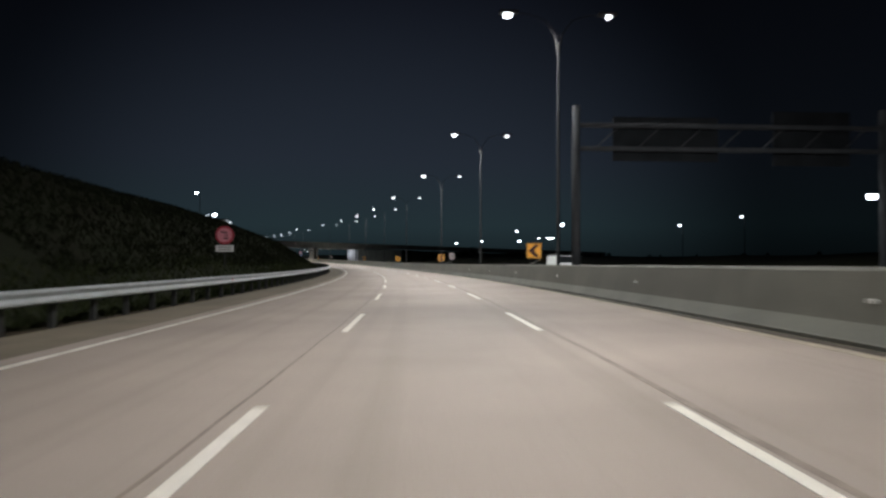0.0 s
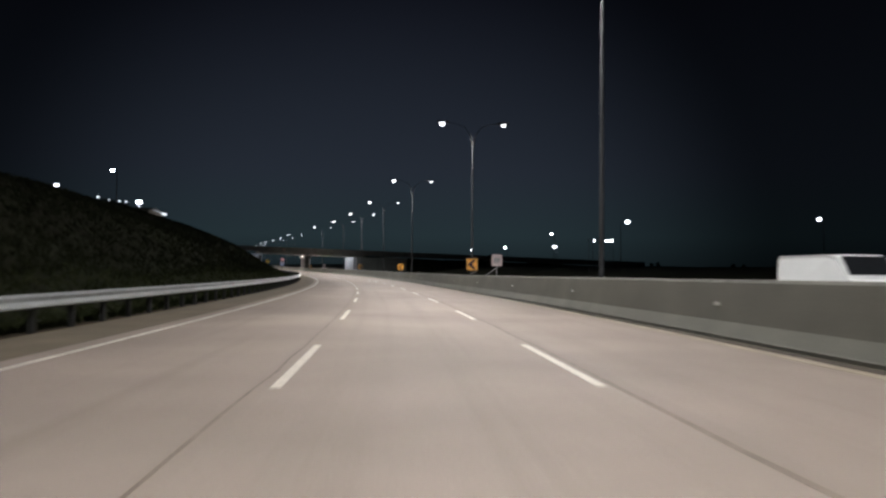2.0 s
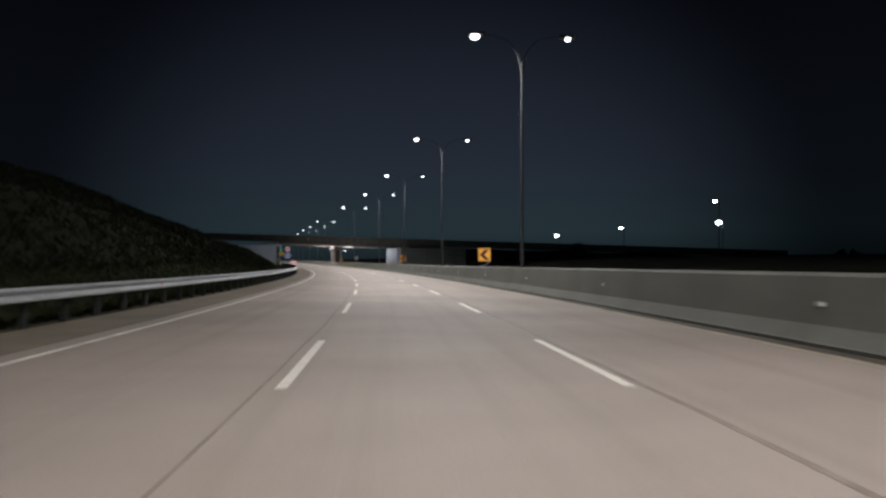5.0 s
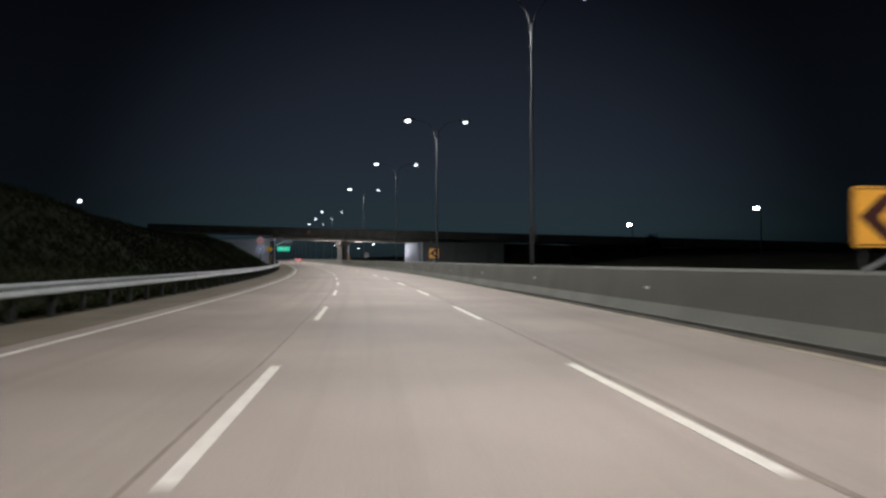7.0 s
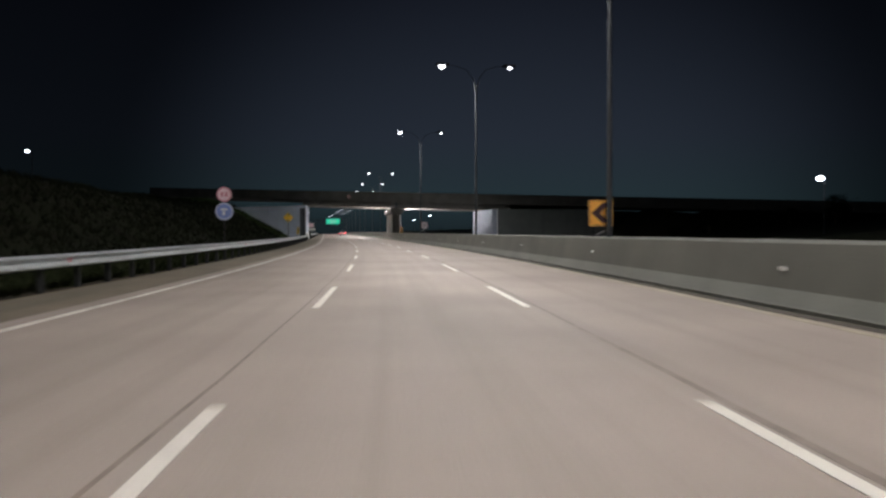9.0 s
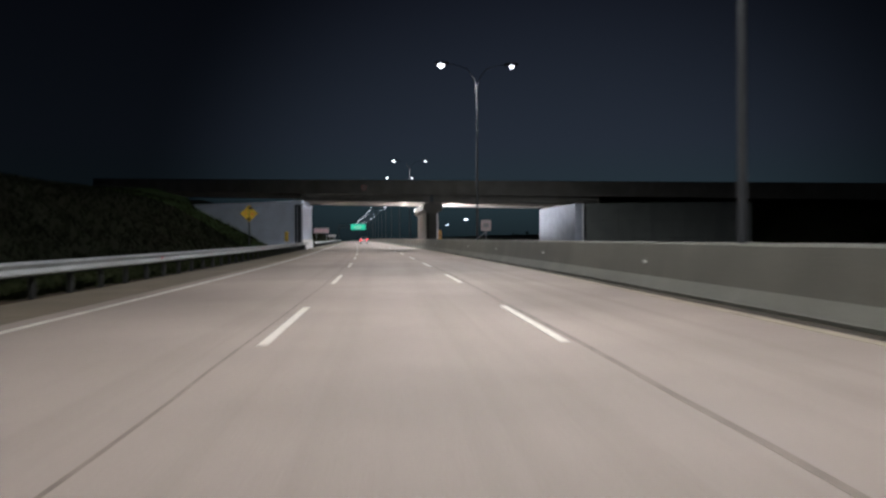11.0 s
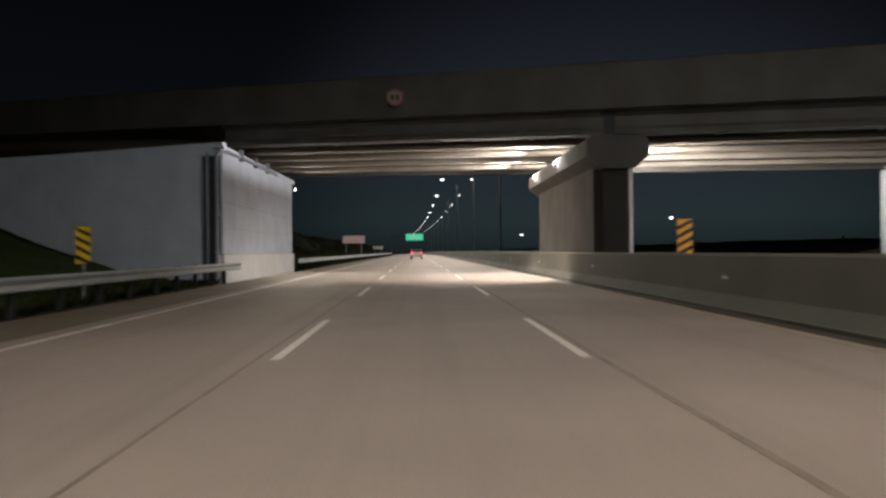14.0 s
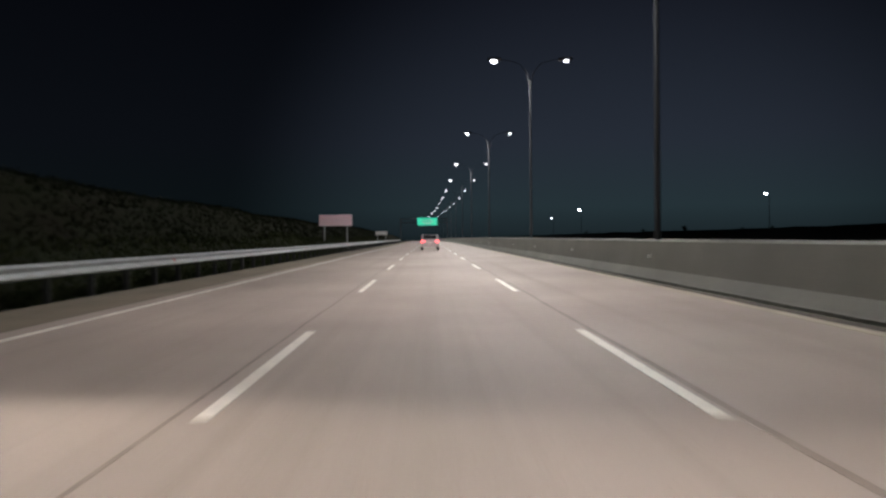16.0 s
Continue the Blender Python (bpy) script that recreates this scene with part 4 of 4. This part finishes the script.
for x, z, r, mat in ((0.12, 3.48, 0.10, "black"), (-0.02, 2.68, 0.10, "black"), (0.24, 3.04, 0.13, "orange"), (-0.26, 3.10, 0.07, "orange")):
    bm = bmesh.new()
    plate(bm, [(px * 1.3 - 0.3 * x, pz) for px, pz in disc(r, z, x, seg=14)], -0.005, -0.001)
    part("symbol", bm, M[mat], face)
part("post", post(bmesh.new(), -0.6, 3.6, 0.055), M["pole"], diamond)


def hazard_marker(place, mat, lean, label, z0, z1, wid):
    ob = empty("hazard_marker", place, label, "hazard marker", "striped hazard markers at the bridge")
    part("board", boxes((-wid / 2, wid / 2, 0, 0.02, z0, z1)), M[mat], ob)
    h = z1 - z0
    for k in range(4):
        c = z0 + h * (k + 0.42) / 4
        dz = 0.11 * lean
        bm = bmesh.new()
        plate(bm, [(-wid / 2, c - 0.055 - dz), (wid / 2, c - 0.055 + dz), (wid / 2, min(z1, c + 0.055 + dz)), (-wid / 2, min(z1, c + 0.055 - dz))], -0.005, -0.001)
        part("stripe", bm, M["black"], ob, "black slanting stripe")
    part("post", post(bmesh.new(), -0.4 if z0 < 1.05 else 0.5, z1 - 0.1, 0.03), M["galv"], ob)
    return ob


hazard_marker(spot(298.6, -8.95), "yellow", -1, "yellow and black striped hazard marker by the wing wall", 0.95, 1.98, 0.42)
hazard_marker(spot(297.8, 7.5), "orange", 1, "amber and black striped hazard marker on the median", 1.10, 2.06, 0.42)

# boards down the road
bill = empty("notice_board", spot(396.0, -9.65), "blank pale roadside board on two posts", "board")
part("board", boxes((-1.75, 1.75, 0, 0.05, 2.55, 3.75), bevel=0.01), M["pink_sign"], bill)
for x in (-1.2, 1.2):
    part("post", post(bmesh.new(), -0.5, 3.6, 0.06, x, 0.1), M["galv"], bill)
bill2 = empty("notice_board", spot(470.0, -9.6), "small pale roadside board on two posts", "board")
part("board", boxes((-1.2, 1.2, 0, 0.05, 1.9, 2.6), bevel=0.01), M["white_sign"], bill2)
for x in (-0.8, 0.8):
    part("post", post(bmesh.new(), -0.5, 2.5, 0.06, x, 0.1), M["galv"], bill2)

gantry = empty("sign_gantry", spot(580.0, 0.0), "steel gantry with a lit green direction sign over the road", "gantry")
part("sign_panel", boxes((-3.1, 3.9, -0.1, 0.0, 5.8, 8.4), bevel=0.02), M["green"], gantry, "green direction sign")
for z, w in ((7.6, 1.6), (6.9, 2.0), (6.35, 1.2)):
    part("text_bar", boxes((0.4 - w, 0.4 + w, -0.115, -0.104, z - 0.12, z + 0.12)), M["white_sign"], gantry)
part("beam", boxes((-9.2, 7.6, 0.1, 0.4, 7.9, 8.2), (-9.2, 7.6, 0.1, 0.4, 6.6, 6.9)), M["pole"], gantry)
for x in (-9.0, 7.4):
    part("leg", tube(bmesh.new(), (x, 0.25, -0.3), (x, 0.25, 8.2), 0.2, seg=12), M["pole"], gantry)

# gantry over the opposite carriageway
g2 = empty("sign_gantry", spot(31.1, 7.6), "grey steel gantry with sign backs over the opposite carriageway", "gantry")
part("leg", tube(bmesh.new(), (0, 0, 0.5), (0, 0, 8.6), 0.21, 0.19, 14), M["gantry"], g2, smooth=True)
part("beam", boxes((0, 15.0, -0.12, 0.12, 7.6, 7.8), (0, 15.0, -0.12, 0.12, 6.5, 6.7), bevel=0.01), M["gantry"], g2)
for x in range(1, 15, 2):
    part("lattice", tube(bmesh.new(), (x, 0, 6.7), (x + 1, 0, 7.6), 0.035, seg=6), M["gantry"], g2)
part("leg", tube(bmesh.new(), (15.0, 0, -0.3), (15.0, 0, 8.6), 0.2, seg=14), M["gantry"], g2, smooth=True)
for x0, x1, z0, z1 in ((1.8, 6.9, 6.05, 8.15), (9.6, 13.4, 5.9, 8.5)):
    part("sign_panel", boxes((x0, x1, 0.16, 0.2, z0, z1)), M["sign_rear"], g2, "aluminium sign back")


# ---- side road lamps ----
def side_lamp(s, e, u, head=0.5, reach=0.55):
    g = terrain(s, e) - 0.1
    ob = empty("roadside_lamp", spot(s, e, 0), "distant lit lamp on a thin pole beyond the motorway", "street lamp", "lamps beyond the motorway")
    part("pole", bent_tube(bmesh.new(), [(reach, 0, g), (reach, 0, u - 0.3), (reach * 0.7, 0, u), (0.0, 0, u + 0.1)], [0.07, 0.05, 0.045, 0.04], 8), M["pole"], ob)
    h = part("lamp_head", boxes((-head * 0.6, head * 0.5, -0.14, 0.14, u + 0.12, u + 0.2), bevel=0.01), M["dark_metal"], ob)
    bm = bmesh.new()
    bmesh.ops.create_uvsphere(bm, u_segments=12, v_segments=7, radius=0.5)
    bmesh.ops.transform(bm, matrix=Matrix.Translation((0, 0, u)) @ Matrix.Diagonal((head, head * 0.7, head * 0.55, 1)), verts=bm.verts)
    part("lamp_glass", bm, M["small_light"], h, "glowing glass")


for s, e, u, hd in ((142.5, 40.4, 9.05, 0.8), (212.1, 44.4, 7.05, 0.7), (188.1, 46.2, 9.45, 0.6), (188.9, 47.2, 6.75, 0.8), (254.5, 50.4, 7.3, 0.9), (116.2, 51.8, 7.8, 0.5), (114.4, 62.1, 9.3, 0.35), (42.7, 30.0, 5.5, 0.7),
                    (138.7, -31.1, 13.8, 0.6), (139.5, -28.0, 9.9, 0.8), (120.3, -31.9, 9.9, 0.5), (275.9, -40.7, 11.2, 0.5), (553.0, 48.8, 9.8, 0.8), (442.7, 57.6, 8.2, 0.6), (563.0, 41.6, 7.4, 0.4)):
    side_lamp(s, e, u, hd, -1.0 if s == 142.5 else 0.55)
# open shelter behind the opposite carriageway, with a lamp strip under its roof
g = terrain(145.5, 37.5)
hut = empty("shelter", spot(144.6, 37.5, 0), "open flat-roofed shelter with a lit strip under its roof", "shelter")
part("roof", boxes((-1.8, 1.9, -0.1, 1.9, 6.42, 6.5), bevel=0.02), M["dark_metal"], hut)
for x in (-1.6, 1.7):
    for y in (0.1, 1.7):
        part("post", tube(bmesh.new(), (x, y, g - 0.4), (x, y, 6.42), 0.04, seg=8), M["pole"], hut)
part("strip_light", boxes((0.45, 1.65, 0.05, 0.25, 6.2, 6.38), bevel=0.02), M["small_light"], hut, "glowing strip light")
part("eave_light", boxes((-1.45, -1.25, 0.05, 0.25, 6.2, 6.34), bevel=0.02), M["small_light"], hut, "small glowing lamp")
shed = empty("low_building", spot(141.0, -26.2, 0), "long low hilltop shed with a lit strip under its roof", "building")
part("wall", boxes((-2.4, 0.0, -4.2, 4.2, terrain(141.0, -27.0) - 1.2, 8.85)), M["bridge"], shed)
part("roof", boxes((-2.7, 0.7, -4.6, 4.6, 8.85, 8.96)), M["dark_metal"], shed)
part("strip_light", boxes((0.35, 0.5, -3.8, 2.2, 8.72, 8.82)), M["dim_light"], shed, "dimly glowing strip light")
part("eave_light", boxes((0.3, 0.6, 2.5, 4.3, 8.64, 8.84), bevel=0.02), M["faint_light"], shed, "glowing end lamp")
for s, u in ((123.1, 8.96), (127.5, 9.0), (132.0, 9.28), (135.3, 9.5), (142.5, 9.5), (145.5, 9.4)):
    g = terrain(s, -28.6)
    ob = empty("bollard_light", spot(s, -28.6, 0), "small lit bollard light on the hilltop edge", "light", "bollard lights on the hilltop")
    part("post", tube(bmesh.new(), (0, 0, g - 0.2), (0, 0, max(u, g + 0.4)), 0.05, seg=8), M["dark_metal"], ob)
    part("lamp_glass", tube(bmesh.new(), (0, 0, max(u, g + 0.4)), (0, 0, max(u, g + 0.4) + 0.16), 0.12, seg=10), M["faint_light"], ob, "glowing glass")


# ---- vehicles ----
def car(name, place, label, paint, length, width, height, van):
    ob = empty(name, place, label, "van" if van else "car")
    hw, hl = width / 2, length / 2
    if van:
        prof = [(-hl, 0.35), (hl - 0.1, 0.35), (hl, 0.6), (hl - 0.05, 1.0), (hl - 0.75, 1.15), (hl - 1.35, height - 0.08), (hl - 1.7, height), (-hl + 0.12, height), (-hl, height - 0.15)]
    else:
        prof = [(-hl + 0.06, 0.32), (hl - 0.1, 0.30), (hl, 0.55), (hl - 0.1, 0.82), (hl - 1.1, 0.98), (hl - 1.9, height - 0.04), (hl - 2.4, height), (-hl + 0.8, height - 0.02), (-hl + 0.18, 1.02), (-hl, 0.9)]
    bm = bmesh.new()
    rows = []
    for x, k in ((-hw, 0.94), (-hw * 0.93, 1.0), (hw * 0.93, 1.0), (hw, 0.94)):
        rows.append([bm.verts.new((x if z < 1.0 or abs(x) < hw * 0.95 else x * 0.9, y * (0.985 if k < 1 else 1), 0.35 + (z - 0.35) * k)) for y, z in prof])
    n = len(prof)
    for a, b in zip(rows, rows[1:]):
        for i in range(n):
            bm.faces.new((a[i], a[(i + 1) % n], b[(i + 1) % n], b[i]))
    bm.faces.new(rows[0])
    bm.faces.new(rows[-1][::-1])
    bmesh.ops.recalc_face_normals(bm, faces=bm.faces)
    body = part("body", bm, M[paint], ob)
    if van:
        part("rear_window", boxes((-hw * 0.75, hw * 0.75, -hl - 0.012, -hl + 0.0, 1.2, height - 0.3)), M["glass"], ob)
        part("windscreen", box(bmesh.new(), -hw * 0.78, hw * 0.78, -0.012, 0.012, -0.40, 0.40, m=Matrix.Translation((0, hl - 1.03, (height + 1.12) / 2)) @ Matrix.Rotation(radians(33), 4, "X")), M["glass"], ob)
    else:
        part("rear_window", box(bmesh.new(), -hw * 0.72, hw * 0.72, -0.012, 0.012, -0.22, 0.22, m=Matrix.Translation((0, -hl + 0.47, (height + 1.06) / 2)) @ Matrix.Rotation(radians(-56 + 10), 4, "X")), M["glass"], ob)
    for sx in (-1, 1):
        part("tail_lamp", boxes((sx * hw * 0.80 - 0.14, sx * hw * 0.80 + 0.14, -hl - 0.02, -hl + 0.12, 0.78, 0.96), bevel=0.02), M["tail"], ob, "lit red tail lamp")
        part("head_lamp", boxes((sx * hw * 0.74 - 0.15, sx * hw * 0.74 + 0.15, hl - 0.14, hl + 0.005, 0.62, 0.78), bevel=0.02), M["head" if van else "glass"], ob)
        for y in (-hl + 0.8, hl - 0.85):
            w = part("wheel", tube(bmesh.new(), (sx * (hw - 0.2), y, 0.31), (sx * (hw + 0.005), y, 0.31), 0.31, seg=20), M["rubber"], ob)
            part("rim", tube(bmesh.new(), (sx * (hw - 0.05), y, 0.31), (sx * (hw + 0.012), y, 0.31), 0.19, seg=16), M["galv"], w)
    part("bumper", boxes((-hw * 0.9, hw * 0.9, -hl - 0.06, -hl + 0.1, 0.36, 0.58), bevel=0.03), M[paint], ob)
    part("plate", boxes((-0.26, 0.26, -hl - 0.075, -hl - 0.062, 0.66, 0.77)), M["white_sign"], ob)
    return ob


car("car", spot(390.0, 0.3, 0.0), "small silver hatchback with lit red tail lamps", "car_silver", 4.0, 1.72, 1.5, False)
car("van", spot(60.5, 14.1, 0.0, 180), "white van with lit head lamps on the opposite carriageway", "van_white", 4.6, 1.8, 1.9, True)


# ---- planting ----
rng = random.Random(7)


def tree(name, place, height, label):
    ob = empty(name, place, label, "tree", "trees on the embankments")
    bm = bmesh.new()
    bent_tube(bm, [(0, 0, -0.4), (0.1, 0.05, height * 0.3), (0.0, 0.15, height * 0.6), (0.15, 0.1, height * 0.85)], [0.2, 0.15, 0.1, 0.04], 8)
    tips = []
    for k in range(12):
        a = rng.uniform(0, math.tau)
        z0 = height * rng.uniform(0.1, 0.65)
        r = height * rng.uniform(0.2, 0.42)
        tip = Vector((math.cos(a) * r, math.sin(a) * r, z0 + height * rng.uniform(0.1, 0.28)))
        tube(bm, (0.05, 0.1, z0), tip, 0.06, 0.02, 6)
        tips.append(tip)
    tips.append(Vector((0.15, 0.1, height * 0.92)))
    part("trunk", bm, M["bark"], ob)
    bm = bmesh.new()
    for tip in tips:
        rad = height * rng.uniform(0.17, 0.26)
        for k in range(130):
            d = Vector((rng.gauss(0, 1), rng.gauss(0, 1), rng.gauss(0, 0.75)))
            p = tip + d * rad * 0.55
            up = Vector((rng.gauss(0, 1), rng.gauss(0, 1), rng.gauss(0, 1))).normalized()
            side = up.orthogonal().normalized()
            w = rng.uniform(0.16, 0.34)
            v = [bm.verts.new(p + side * w * x + up * w * 2.0 * y) for x, y in ((-0.5, 0), (0.5, 0.1), (0.3, 0.8), (0, 1.0), (-0.4, 0.6))]
            bm.faces.new(v)
    part("crown", bm, M["leaf"], ob)
    return ob


kinds = [tree("tree", Matrix.Identity(4), h, "dark leafy tree on the unlit embankment") for h in (5.5, 7.0, 4.2)]
spots = []
for k in range(9):
    s = rng.uniform(150, 300)
    spots.append((s, rng.uniform(-50, -38)))
for k in range(6):
    spots.append((rng.uniform(480, 620), rng.uniform(-50, -36)))
for k in range(60):
    spots.append((rng.uniform(30, 640), rng.uniform(66, 92)))
spots += [(278, 50), (273, 56), (282, 46.5), (266, 61), (277, 62)]
used = [120.3, 138.7, 139.5, 146.1, 275.9]
n = 0
for s, e in spots:
    if e < 0 and any(abs(s - q) < 14 for q in used):
        continue
    m = spot(s, e, terrain(s, e) - 0.1, rng.uniform(0, 360)) @ Matrix.Scale(rng.uniform(0.9, 1.15) if 40 < e < 63 else rng.uniform(0.3, 0.48), 4)
    if n < 3:
        kinds[n].matrix_basis = m
    else:
        copy_thing(kinds[n % 3], m)
    n += 1


def grass_band(name, s0, s1, e0, e1, count, hmin, hmax, label, mat="grass", crowd=1.4):
    verts, faces = [], []
    for k in range(count):
        s = rng.uniform(s0, s1)
        e = e0 + (e1 - e0) * rng.random() ** crowd
        if 309.0 + 0.26 * max(0.0, -9.0 - e) < s < 327.5 and -24.0 < e < -7.2:
            continue
        base = at(s, e, terrain(s, e) - 0.02)
        for j in range(3):
            a = rng.uniform(0, math.tau)
            h = rng.uniform(hmin, hmax)
            w = rng.uniform(0.012, 0.03)
            d = Vector((math.cos(a), math.sin(a), 0))
            q = Vector((-d.y, d.x, 0)) * w
            b = base + Vector((rng.uniform(-0.1, 0.1), rng.uniform(-0.1, 0.1), 0))
            i = len(verts)
            verts += [b - q, b + q, b + d * h * 0.25 + q * 0.6 + Vector((0, 0, h * 0.7)), b + d * h * 0.6 + Vector((0, 0, h))]
            faces.append((i, i + 1, i + 2, i + 3))
    me = bpy.data.meshes.new(name)
    me.from_pydata(verts, [], faces)
    me.materials.append(M[mat])
    return tagged(new(name, me), label, "grass", kind="stuff")


grass_band("grass", -10, 470, -7.9, -11.5, 34000, 0.10, 0.34, "dark green rough grass under the guardrail")
# unlit hillside gets near-black blades, the lit slope by the wall greener ones
grass_band("scrub", 20, 292, -11.0, -26.0, 26000, 0.15, 0.4, "scrub on the embankment slope, unlit darkness in its colour", "scrub")
grass_band("scrub", 327, 520, -11.0, -26.0, 16000, 0.12, 0.3, "scrub on the embankment behind the bridge, unlit darkness in its colour", "scrub")
grass_band("grass", 283, 316, -9.0, -27.0, 80000, 0.07, 0.2, "green grass on the slope below the wing wall", "slope_grass", 1.0)
